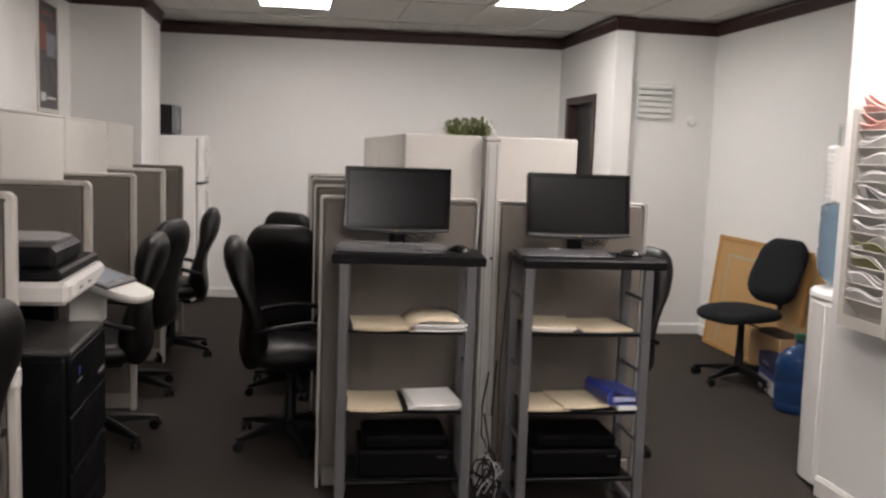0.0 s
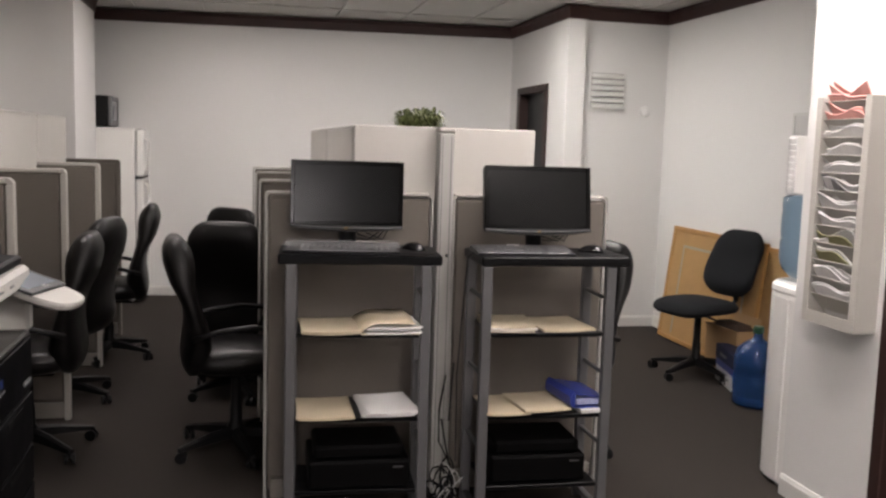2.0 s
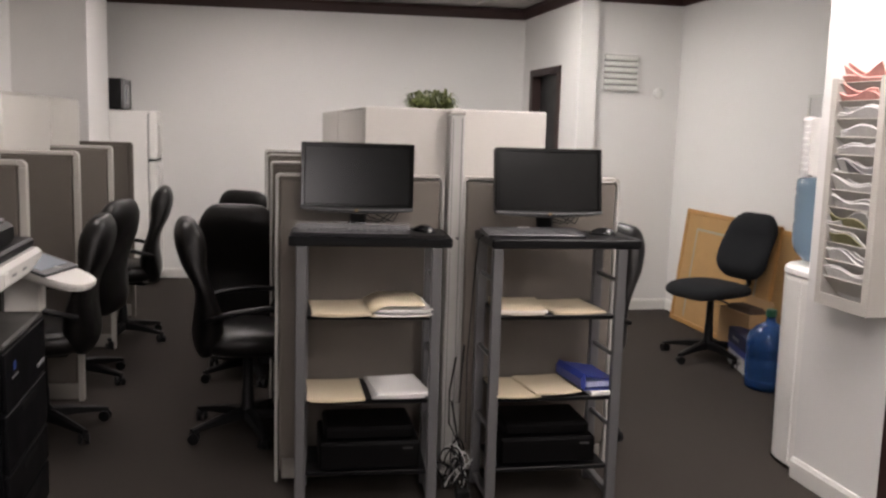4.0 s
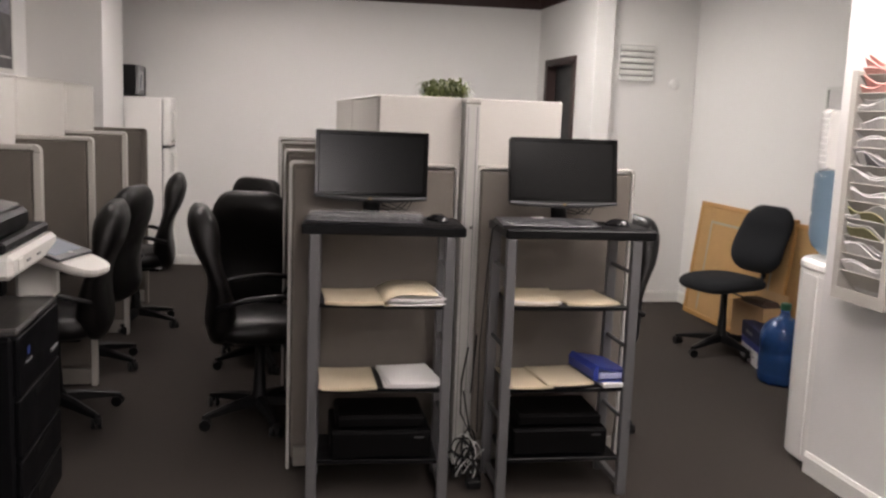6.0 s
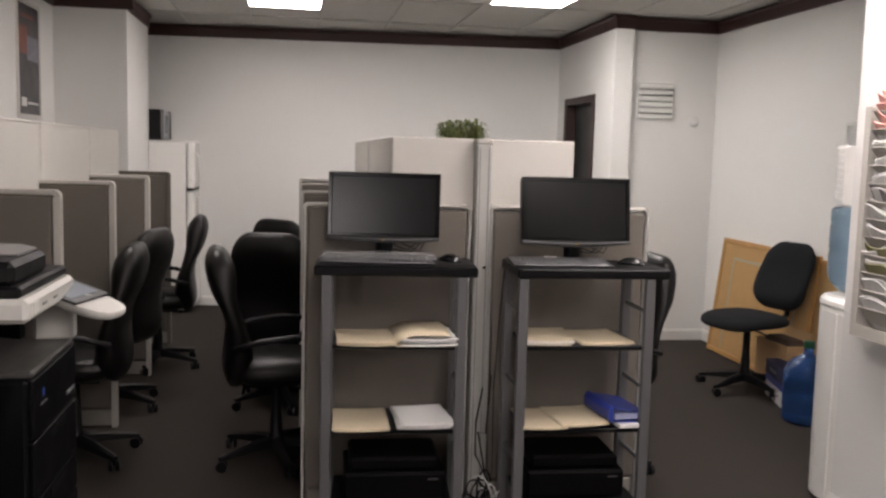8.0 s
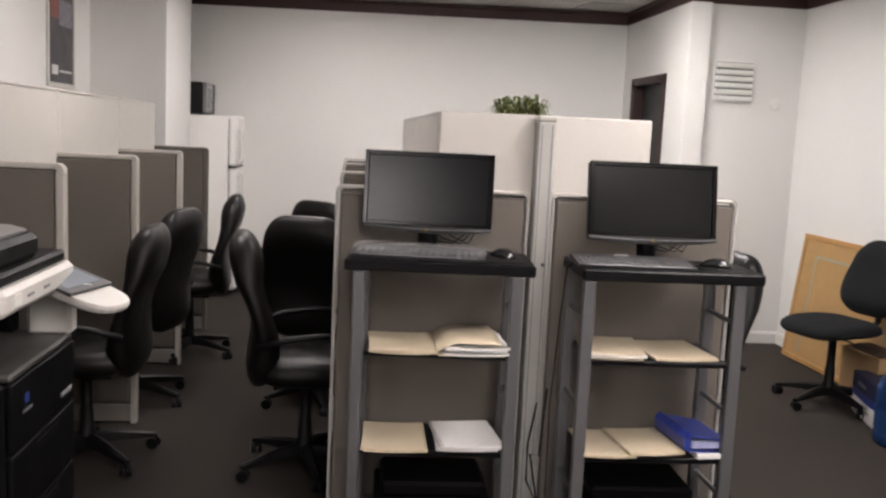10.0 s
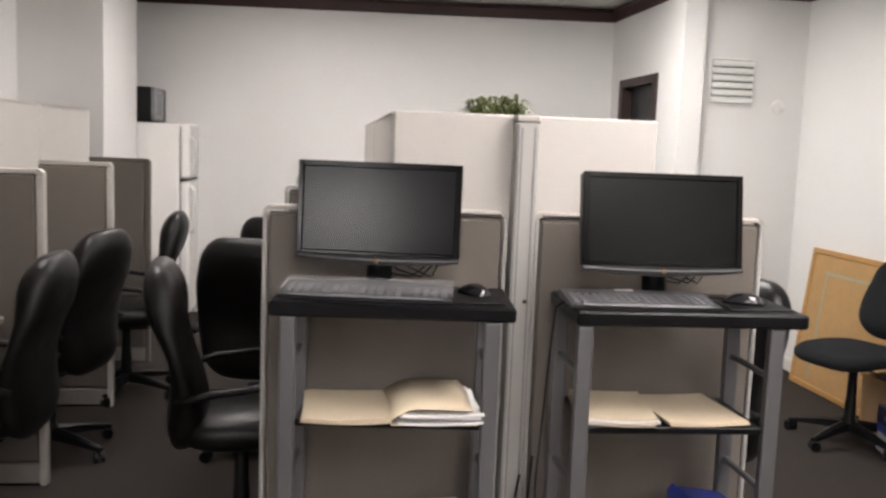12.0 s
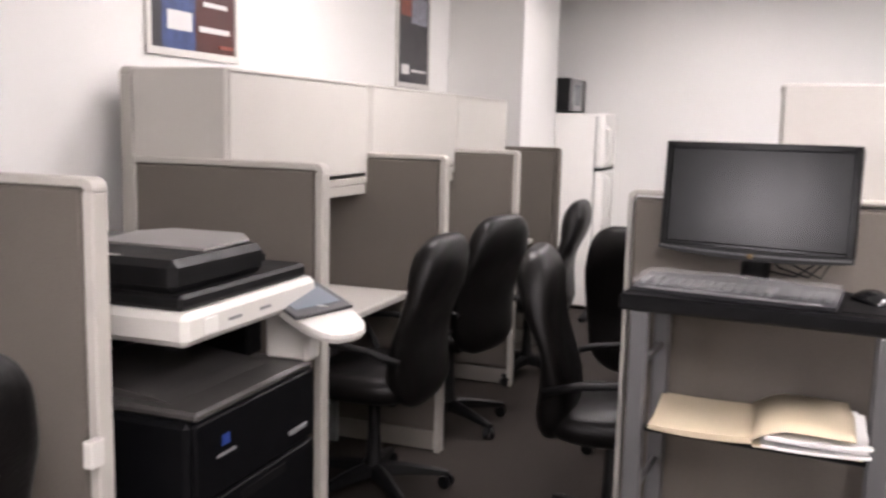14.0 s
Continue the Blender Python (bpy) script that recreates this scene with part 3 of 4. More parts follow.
sweep(bm, [(0, -0.08, 0.435), (0, -0.26, 0.44), (0, -0.345, 0.50), (0, -0.34, 0.62)], 0.025, 8, 0.008)
part("back_bracket", bm, M_BLACKPL, tc_)
for s_ in (-1, 1):
    bm = bmesh.new()
    sweep(bm, [(s_ * 0.09, 0.05, 0.438), (s_ * 0.20, 0.06, 0.432), (s_ * 0.235, 0.06, 0.425)], 0.007, 6)
    part("lever", bm, M_BLACKPL, tc_)

# standing computer carts


def cart(place, turn, w, leg_l, leg_r, label):
    c = thing("computer_cart", place, label, "cart", "computer carts", turn)
    d = 0.325
    part("top", boxes(((0, 0, 1.067), (w, d, 1.105)), bevel=0.006), M_BLACKLAM, c, "black laminate top")
    for x in (leg_l, leg_r - 0.042):
        for y in (0.006, 0.276):
            part("leg", boxes(((x, y, 0.0), (x + 0.042, y + 0.030, 1.066)), bevel=0.006, seg=2), M_SILVER, c, "silver steel leg")
        for z in (0.93, 0.62, 0.32):
            bm = bmesh.new()
            sweep(bm, [(x + 0.021, 0.036, z), (x + 0.021, 0.276, z)], 0.009, 8)
            part("rung", bm, M_SILVER, c)
        part("foot_bar", boxes(((x + 0.006, 0.036, 0.03), (x + 0.036, 0.276, 0.055)), bevel=0.004), M_SILVER, c)
    for z in (0.798, 0.462, 0.168):
        part("shelf", boxes(((leg_l + 0.043, 0.012, z - 0.018), (leg_r - 0.043, 0.306, z)), bevel=0.003), M_BLACKLAM, c, "thin black shelf")
    return c


cart((0.285, 3.105, 0), -5.0, 0.63, 0.028, 0.592, "silver and black computer cart with a keyboard on top")
cart((1.066, 3.032, 0), -1.5, 0.62, 0.006, 0.562, "silver and black computer cart holding folders and a blue binder")


def monitor(x, y, turn, label, back=4):
    m = thing("monitor", (x, y, 1.106), label, "monitor", "flat monitors", turn)
    tilt = pose(0, 0, 0.2) @ pose(0, 0, 0, -back, 0, 0) @ pose(0, 0, -0.2)
    w = 0.228
    bm = bmesh.new()
    box(bm, (-w, 0.012, 0.085), (w, 0.045, 0.352), 0.008)
    part("casing", bm, M_BLACKPL, m)
    part("rear_housing", boxes(((-0.14, 0.045, 0.12), (0.14, 0.075, 0.31)), bevel=0.012), M_BLACKPL, m)
    part("bezel", boxes(((-w, 0.0, 0.094), (-w + 0.016, 0.012, 0.352)), ((w - 0.016, 0.0, 0.094), (w, 0.012, 0.352)), ((-w + 0.016, 0.0, 0.336), (w - 0.016, 0.012, 0.352)), ((-w + 0.016, 0.0, 0.094), (w - 0.016, 0.012, 0.104)), bevel=0.002), M_BEZEL, m, "glossy black bezel")
    part("screen", boxes(((-w + 0.017, 0.005, 0.105), (w - 0.017, 0.013, 0.335))), M_SCREEN, m, "dark matte screen")
    bm = bmesh.new()
    rings = []
    for i in range(9):
        u = -1 + i / 4
        dip = 0.014 * (1 - u * u)
        rings.append([(u * w, -0.003, 0.094), (u * w, -0.005, 0.082 - dip), (u * w, 0.020, 0.080 - dip), (u * w, 0.020, 0.094)])
    ring_loft(bm, rings)
    part("chin", bm, M_BLACKPL, m)
    bm = bmesh.new()
    rings = []
    for i in range(9):
        u = -1 + i / 4
        dip = 0.007 * (1 - u * u)
        rings.append([(u * w * 0.985, -0.0065, 0.0915 - dip), (u * w * 0.985, -0.0075, 0.0865 - dip), (u * w * 0.985, -0.003, 0.0865 - dip), (u * w * 0.985, -0.003, 0.0915 - dip)])
    ring_loft(bm, rings)
    part("silver_line", bm, M_LINE, m)
    bm = bmesh.new()
    lathe(bm, [(0.007, 0), (0.007, 0.003), (0.004, 0.004)], 14)
    bm.transform(pose(0, -0.006, 0.080, 90, 0, 0))
    part("badge", bm, mat("gold_badge", (0.12, 0.08, 0.03), 0.4, metal=0.5), m, "small gold badge")
    for ob_ in m.children:
        ob_.matrix_basis = tilt
    bm = bmesh.new()
    sweep(bm, [(0, 0.065, 0.20), (0, 0.062, 0.10), (0, 0.045, 0.015)], 0.035, 10, 0.012)
    part("neck", bm, M_BLACKPL, m, smooth=True)
    bm = bmesh.new()
    ring_loft(bm, [[(x_ * k, 0.025 + y_ * k, z_) for x_, y_ in super_ring(0.26, 0.15, 28, 2.4)] for k, z_ in ((0.98, 0.0), (1.0, 0.006), (0.9, 0.013), (0.3, 0.018))])
    part("stand_foot", bm, M_BLACKPL, m, smooth=True)
    return m


monitor(0.567, 3.318, -11.5, "black flat monitor standing on a computer cart")
monitor(1.352, 3.225, -1, "black flat monitor standing on a computer cart", 8)


def keyboard(x, y, turn, label, w=0.45):
    k = thing("keyboard", (x, y, 1.106), label, "keyboard", "keyboards", turn)
    bm = bmesh.new()
    rings = []
    for i in range(9):
        u = -1 + i / 4
        bow = 0.012 * (1 - u * u)
        rings.append([(u * w / 2, -0.085 - bow, 0.0), (u * w / 2, -0.090 - bow, 0.010), (u * w / 2, 0.078 + bow, 0.024), (u * w / 2, 0.085 + bow, 0.018), (u * w / 2, 0.085 + bow, 0.0)])
    ring_loft(bm, rings)
    part("case", bm, M_GREYKB, k)
    rng = random.Random(5)
    m = pose(0, 0, 0.0105, 4.6, 0, 0)
    shared = None
    for r in range(5):
        n = 18
        for c in range(n):
            if c in (13,):
                continue
            if r == 0 and 4 <= c <= 8:
                if c != 6:
                    continue
            wide = 0.085 if (r == 0 and c == 6) else 0.017
            cx = -w / 2 + 0.020 + c * (w - 0.04) / (n - 1)
            bm2 = None
            if shared is None or wide > 0.02:
                bm2 = bmesh.new()
                ring_loft(bm2, [[(-wide / 2, -0.008, 0), (wide / 2, -0.008, 0), (wide / 2, 0.008, 0), (-wide / 2, 0.008, 0)], [(-wide / 2 + 0.002, -0.006, 0.008), (wide / 2 - 0.002, -0.006, 0.008), (wide / 2 - 0.002, 0.007, 0.008), (-wide / 2 + 0.002, 0.007, 0.008)]])
                key = part("key", bm2, M_KEY, k)
                if wide < 0.02:
                    shared = key.data
            else:
                key = new("key", shared)
                key.parent = k
            key.matrix_basis = m @ Matrix.Translation((cx, -0.060 + r * 0.0205, 0.002))
    part("sticker", boxes(((-0.045, 0.074, 0.021), (0.005, 0.084, 0.0265))), M_PAPER, k, "small white sticker") if w < 0.42 else None
    part("palm_rest", boxes(((-w / 2 + 0.03, -0.092, 0.006), (w / 2 - 0.03, -0.076, 0.0125)), bevel=0.002), M_GREYPL, k)
    return k


M_GREYKB = mat("charcoal_case", (0.035, 0.035, 0.038), 0.4)
M_KEY = mat("worn_grey_keys", (0.09, 0.09, 0.095), 0.35, vary=0.25)
keyboard(0.540, 3.215, -8, "grey-black keyboard in clear film on the cart")
film_ = thing("keyboard_cover", (0.540, 3.215, 1.127), "crinkled clear plastic film lying over the keyboard", "keyboard cover", turn=-8)
bm = bmesh.new()
bmesh.ops.create_grid(bm, x_segments=40, y_segments=16, size=0.5)
for v in bm.verts:
    x_, y_ = v.co.x, v.co.y
    zz = 0.008 + 0.004 * noise.noise(Vector((x_ * 14, y_ * 6, 1))) + 0.010 * y_
    v.co = Vector((x_ * 0.455, y_ * 0.178, zz))
me_film = part("film", bm, None, film_, smooth=True)
m_ = bpy.data.materials.new("clear_film")
m_.use_nodes = True
nt_ = m_.node_tree
g_ = nt_.nodes["Principled BSDF"]
g_.inputs["Base Color"].default_value = (0.42, 0.42, 0.425, 1)
g_.inputs["Roughness"].default_value = 0.32
t_ = nt_.nodes.new("ShaderNodeBsdfTransparent")
x_ = nt_.nodes.new("ShaderNodeMixShader")
x_.inputs[0].default_value = 0.30
nt_.links.new(t_.outputs[0], x_.inputs[1])
nt_.links.new(g_.outputs[0], x_.inputs[2])
nt_.links.new(x_.outputs[0], nt_.nodes["Material Output"].inputs["Surface"])
me_film.data.materials.clear()
me_film.data.materials.append(m_)
keyboard(1.265, 3.150, -3, "black keyboard on the cart beside a mouse", 0.40)


def mouse(x, y, turn, cable):
    m = thing("mouse", (x, y, 1.108), "glossy black computer mouse on a mouse pad", "mouse", "computer mice", turn)
    bm = bmesh.new()
    rings = []
    for i in range(9):
        v = i / 8
        y_ = -0.055 + 0.11 * v
        e = math.sqrt(max(0.03, 1 - (2 * v - 1) ** 2))
        h = 0.036 * e * (1 - 0.25 * v)
        ww = 0.031 * (0.5 + 0.5 * e)
        rings.append([(ww * math.cos(math.pi * j / 7), y_, h * math.sin(math.pi * j / 7)) for j in range(8)])
    ring_loft(bm, rings)
    part("shell", bm, M_LEATHERGLOSS, m, smooth=True)
    bm = bmesh.new()
    sweep(bm, cable, 0.0022, 6)
    part("cord", bm, M_BLACKPL, m)


M_LEATHERGLOSS = mat("gloss_black_plastic", (0.010, 0.010, 0.011), 0.14, vary=0.1)
pad = thing("mouse_pad", (0.838, 3.225, 1.106), "thin black mouse pad on the cart", "mouse pad", "mouse pads", -4)
part("pad", boxes(((-0.068, -0.13, 0), (0.062, 0.13, 0.0025)), bevel=0.001), M_BLACKPL, pad)
pad = thing("mouse_pad", (1.590, 3.18, 1.106), "thin black mouse pad on the cart", "mouse pad", "mouse pads", -2)
part("pad", boxes(((-0.09, -0.11, 0), (0.085, 0.10, 0.0025)), bevel=0.001), M_BLACKPL, pad)
mouse(0.832, 3.245, 30, [(0, -0.02, 0.012), (-0.02, 0.10, 0.008), (-0.07, 0.14, 0.006), (-0.09, 0.17, 0.006)])
mouse(1.570, 3.165, 60, [(0, -0.02, 0.012), (0.02, 0.10, 0.006), (-0.02, 0.15, 0.004), (-0.03, 0.17, 0.004)])
ad = thing("power_adapter", (1.135, 3.20, 1.106), "small black adapter box beside the keyboard on the cart", "adapter", turn=12)
part("case", boxes(((-0.035, -0.022, 0), (0.035, 0.022, 0.022)), bevel=0.007, seg=2), M_BLACKPL, ad)
bm = bmesh.new()
sweep(bm, [(-0.03, 0.0, 0.010), (-0.06, -0.01, 0.006), (-0.085, 0.01, -0.02), (-0.095, 0.02, -0.20), (-0.10, 0.05, -0.52), (-0.085, 0.07, -0.90)], 0.003, 6)
part("cord", bm, M_BLACKPL, ad, smooth=True)
# cables behind the monitors
for x, y in ((0.62, 3.36), (1.42, 3.34)):
    cb = thing("cable", (x, y, 1.11), "black monitor cables drooping behind the screen", "cable", "cables")
    bm = bmesh.new()
    for k in range(3):
        o = 0.03 * k
        sweep(bm, [(-0.06 + o, 0.03, 0.09), (-0.02 + o, 0.05, 0.03 + 0.01 * k), (0.05 + o, 0.045, 0.02), (0.10 + o * 0.5, 0.04, 0.06)], 0.003, 6)
    part("cord", bm, M_BLACKPL, cb)


def folder(x, y, z, w, d, turn, fan=2, papers=True, label="manila folder with loose papers on a cart shelf"):
    f = thing("folder", (x, y, z), label, "folder", "manila folders", turn)
    rng = random.Random(int(x * 1000 + z * 77))
    zz = 0.0
    for i in range(fan):
        part("cover", sheet(w, d, 0.0022, rng.uniform(-0.006, 0.006), rng.uniform(-0.006, 0.004), zz, rng.uniform(-2.5, 2.5), wave=0.004), M_FOLDER, f)
        zz += 0.0026
        if papers:
            part("page", sheet(w * 0.93, d * 0.93, 0.006, rng.uniform(-0.004, 0.012), rng.uniform(-0.012, 0.0), zz, rng.uniform(-2, 2), wave=0.002), M_PAPER, f)
            zz += 0.0065
    part("cover", sheet(w, d, 0.0022, 0, 0, zz, 0, wave=0.006), M_FOLDER, f)


fo = thing("folder", (0.605, 3.20, 0.799), "open manila folder with white papers sticking out on a cart shelf", "folder", "manila folders", -1)
part("cover", sheet(0.228, 0.29, 0.010, -0.112, 0.0, 0.0, -1, wave=0.006), M_FOLDER, fo)
part("page", sheet(0.215, 0.27, 0.005, -0.120, -0.014, 0.0105, 2, wave=0.004), M_FOLDER, fo)
part("page", sheet(0.220, 0.28, 0.006, 0.120, -0.010, 0.0, 3, wave=0.004), M_PAPER, fo, "white page")
part("page", sheet(0.210, 0.28, 0.008, 0.132, 0.006, 0.010, -2, wave=0.003), M_PAPER, fo, "white page")
part("page", sheet(0.212, 0.28, 0.006, 0.126, -0.012, 0.021, 3, wave=0.004), M_PAPER, fo, "white page")
part("cover", sheet(0.222, 0.285, 0.003, 0.108, -0.004, 0.0, 1, wave=0.0), M_FOLDER, fo)
bm = bmesh.new()
rings = []
for i in range(10):
    u = i / 9
    x_, z_ = -0.006 + 0.212 * u, 0.012 + 0.034 * math.sin(min(1, u * 2.6) * math.pi / 2) - 0.006 * u
    rings.append([(x_, -0.150, z_), (x_ + 0.004, 0.0, z_ + 0.006), (x_ - 0.004, 0.145, z_), (x_ - 0.004, 0.145, z_ + 0.003), (x_ + 0.004, 0.0, z_ + 0.009), (x_, -0.150, z_ + 0.003)])
ring_loft(bm, rings)
part("cover_flap", bm, M_FOLDER, fo, "curled manila flap", smooth=True)
folder(0.475, 3.205, 0.463, 0.215, 0.29, -2, 3, False, "pile of plain manila folders on a cart shelf")
ps = thing("paper_stack", (0.720, 3.215, 0.463), "stack of loose white papers on a cart shelf", "paper stack", turn=2)
for i in range(4):
    part("page", sheet(0.21, 0.28, 0.005, 0.003 * i, -0.004 * i, 0.0055 * i, (-3, 2, -1, 3)[i], wave=0.003), M_PAPER, ps)
folder(1.215, 3.175, 0.799, 0.20, 0.28, -8, 2, True)
folder(1.435, 3.185, 0.799, 0.225, 0.28, 3, 2, False, "plain manila folder lying flat on a cart shelf")
folder(1.205, 3.17, 0.463, 0.18, 0.28, -3, 2, False, "plain manila folder lying flat on a cart shelf")
folder(1.355, 3.165, 0.472, 0.20, 0.27, 4, 2, False, "plain manila folder lying flat on a cart shelf")
bd = thing("binder", (1.535, 3.165, 0.463), "blue plastic binder lying on loose papers on a cart shelf", "binder", turn=5)
part("page", boxes(((-0.045, -0.14, 0.0), (0.065, 0.12, 0.018)), bevel=0.003), M_PAPER, bd)
part("page", boxes(((-0.058, -0.118, 0.030), (0.062, 0.11, 0.056)), bevel=0.004), mat("violet_tinted_paper", (0.30, 0.32, 0.48), 0.6, vary=0.3, scale=30), bd, "violet-tinted page block")
for z, a in ((0.020, 2), (0.066, 10)):
    bm = bmesh.new()
    box(bm, (-0.070, -0.125, z), (0.066, 0.12, z + 0.004), 0.001, pose(0, 0, 0, 0, a, 0))
    part("cover", bm, M_BLUE, bd)
bm = bmesh.new()
rings = [[(x, y, z) for x, y, z in ((-0.070, yy, 0.02), (-0.088, yy, 0.035), (-0.090, yy, 0.070), (-0.074, yy, 0.090), (-0.066, yy, 0.086), (-0.068, yy, 0.03))] for yy in (-0.125, 0.12)]
ring_loft(bm, rings)
part("spine", bm, M_BLUE, bd)

# flat black computers on the lowest shelves
M_TRAYLINE = mat("dim_grey_print", (0.04, 0.04, 0.042), 0.5)
for x, y, w, label in ((0.615, 3.235, 0.40, "black desktop computer lying on the lowest cart shelf"), (1.345, 3.20, 0.40, "black slim computer lying on the lowest cart shelf")):
    pc = thing("desktop_computer", (x, y, 0.169), label, "computer", "black computers", -2)
    part("case", boxes(((-w / 2, -0.14, 0.006), (w / 2, 0.15, 0.115)), bevel=0.006), M_PC, pc)
    part("front_panel", boxes(((-w / 2 + 0.004, -0.152, 0.010), (w / 2 - 0.004, -0.141, 0.111)), bevel=0.004), M_PC, pc)
    part("label_strip", boxes(((w / 2 - 0.07, -0.1535, 0.088), (w / 2 - 0.03, -0.1522, 0.094))), M_TRAYLINE, pc)
    part("lid", boxes(((-w / 2 + 0.02, -0.12, 0.115), (w / 2 - 0.02, 0.13, 0.17)), bevel=0.012), M_PC, pc)
    part("foot", boxes(((-w / 2 + 0.02, -0.12, 0), (w / 2 - 0.02, 0.13, 0.006))), M_PC, pc)

# tangled cables on the floor between the carts
tg = thing("cable_tangle", (0.99, 3.24, 0), "tangle of grey and black cables between the two carts", "cables")
rng = random.Random(11)
for nm, mm, cnt, rr in (("grey_cord", M_CABLE_W, 3, 0.003), ("black_cord", M_BLACKPL, 7, 0.004)):
    for k in range(cnt):
        bm = bmesh.new()
        p0 = Vector((rng.uniform(-0.03, 0.03), rng.uniform(-0.08, 0.08), 0.01))
        pts = []
        for i in range(19):
            u = i / 18
            pts.append(p0 + Vector((0.04 * math.sin(u * 7 + k), 0.05 * math.cos(u * 6 + k * 2), 0.006 + (0.10 + 0.04 * (k % 3)) * abs(math.sin(u * 4.5 + k)))))
        sweep(bm, pts, rr, 6)
        part(nm, bm, mm, tg, smooth=True)
for pts in ([(0.02, 0.12, 0.55), (-0.02, 0.05, 0.42), (-0.03, 0.0, 0.30), (0.03, 0.02, 0.18), (0.0, 0.05, 0.02)], [(0.06, 0.14, 0.60), (0.03, 0.08, 0.36), (-0.01, 0.05, 0.38), (0.04, 0.05, 0.12), (0.05, 0.0, 0.01)]):
    bm = bmesh.new()
    sweep(bm, pts, 0.004, 6)
    part("black_cord", bm, M_BLACKPL, tg, smooth=True)
part("plug", boxes(((-0.01, -0.10, 0.0), (0.05, -0.05, 0.035)), bevel=0.006), M_BLACKPL, tg)

# copier between the first two partitions
cp = thing("copier", (-1.235, 2.735, 0), "large black and white office copier between low partitions", "copier")
BODY = mat("dark_blue_black_plastic", (0.0026, 0.0027, 0.0034), 0.45, spec=0.12, vary=0.15, bump=0.06, bump_scale=420)
TRAYG = mat("dark_grey_plastic", (0.050, 0.047, 0.045), 0.34, vary=0.1)
part("base", boxes(((0.0, 0.0, 0.03), (0.585, 0.60, 0.765)), bevel=0.012), BODY, cp, "black paper-drawer base")
part("output_tray", boxes(((0.02, 0.02, 0.765), (0.60, 0.58, 0.790)), bevel=0.008), TRAYG, cp, "grey paper output tray")
bm = bmesh.new()
ring_loft(bm, [[(0.12, y, 0.79), (0.50, y, 0.79), (0.44, y, 0.80), (0.12, y, 0.83)] for y in (0.06, 0.50)])
part("tray_ramp", bm, TRAYG, cp)
for z0, z1 in ((0.05, 0.19), (0.20, 0.34), (0.35, 0.55)):
    d = part("drawer", boxes(((0.585, 0.012, z0), (0.603, 0.588, z1)), bevel=0.005), BODY, cp, "black paper drawer")
    part("grip", boxes(((0.6035, 0.20, z1 - 0.045), (0.606, 0.42, z1 - 0.018)), bevel=0.001), M_BLACKPL, d)
d = part("front_door", boxes(((0.585, 0.012, 0.56), (0.603, 0.588, 0.762)), bevel=0.005), BODY, cp, "black front door")
part("door_grip", boxes(((0.6035, 0.44, 0.60), (0.609, 0.54, 0.615)), bevel=0.002), M_GREYPL, d, "pale finger grip")
part("emblem", boxes(((0.6035, 0.115, 0.68), (0.6045, 0.150, 0.708)), bevel=0.0), mat("blue_mark", (0.012, 0.03, 0.14), 0.4), d, "small blue mark")
part("emblem_bar", boxes(((0.6035, 0.095, 0.655), (0.6045, 0.175, 0.662))), M_GREYPL, d, "small grey bar")
part("rear_column", boxes(((0.0, 0.02, 0.79), (0.12, 0.60, 0.96)), bevel=0.006), BODY, cp)
part("side_column", boxes(((0.12, 0.515, 0.79), (0.42, 0.60, 0.96)), bevel=0.006), BODY, cp)
part("bracket", boxes(((0.46, 0.545, 0.785), (0.605, 0.625, 0.965)), bevel=0.012), M_BEIGEPL, cp, "off-white upright bracket")
part("scanner_tray", boxes(((-0.01, -0.02, 0.955), (0.60, 0.61, 1.035)), bevel=0.016), M_BEIGEPL, cp, "off-white scanner housing")
part("side_recess", boxes(((0.598, 0.05, 0.975), (0.603, 0.11, 1.015)), bevel=0.002), M_BASE, cp)
for y in (0.16, 0.30):
    part("key_slot", boxes(((0.600, y, 0.990), (0.6025, y + 0.05, 0.998))), M_GREYPL, cp)
part("scanner_bed", boxes(((0.0, 0.0, 1.036), (0.575, 0.59, 1.075)), bevel=0.010), M_BLACKPL, cp)
part("feeder", boxes(((0.0, 0.0, 1.075), (0.555, 0.40, 1.155)), bevel=0.018), M_BLACKPL, cp, "black document feeder")
bm = bmesh.new()
ring_loft(bm, [[(0.05, 0.38, 1.075), (0.47, 0.38, 1.075), (0.47, 0.38, 1.13), (0.05, 0.38, 1.13)], [(0.06, 0.57, 1.075), (0.45, 0.57, 1.075), (0.45, 0.57, 1.095), (0.06, 0.57, 1.105)]])
part("feeder_slope", bm, M_BLACKPL, cp)
bm = bmesh.new()
ring_loft(bm, [[(0.19, 0.17, 1.156), (0.52, 0.17, 1.156), (0.52, 0.17, 1.163), (0.19, 0.17, 1.163)], [(0.16, 0.36, 1.160), (0.53, 0.36, 1.160), (0.53, 0.36, 1.167), (0.16, 0.36, 1.167)], [(0.22, 0.45, 1.163), (0.45, 0.45, 1.163), (0.45, 0.45, 1.169), (0.22, 0.45, 1.169)]])
part("feeder_tray", bm, mat("mid_grey_plastic", (0.23, 0.22, 0.215), 0.5, vary=0.08), cp, "grey document tray")
part("feeder_strip", boxes(((0.10, 0.02, 1.150), (0.38, 0.035, 1.156))), M_BEIGEPL, cp)
part("tray_post", boxes(((0.24, 0.30, 1.13), (0.42, 0.35, 1.160)), bevel=0.004), M_BLACKPL, cp)
mctl = pose(0.615, 0.525, 0.972, 3, 15, -24)
bm = bmesh.new()
ring_loft(bm, [[mctl @ Vector((x * k + 0.02, y * k, z)) for x, y in super_ring(0.385, 0.19, 24, 3.0)] for k, z in ((0.80, -0.040), (0.97, -0.026), (1.0, -0.012), (0.98, 0.0))])
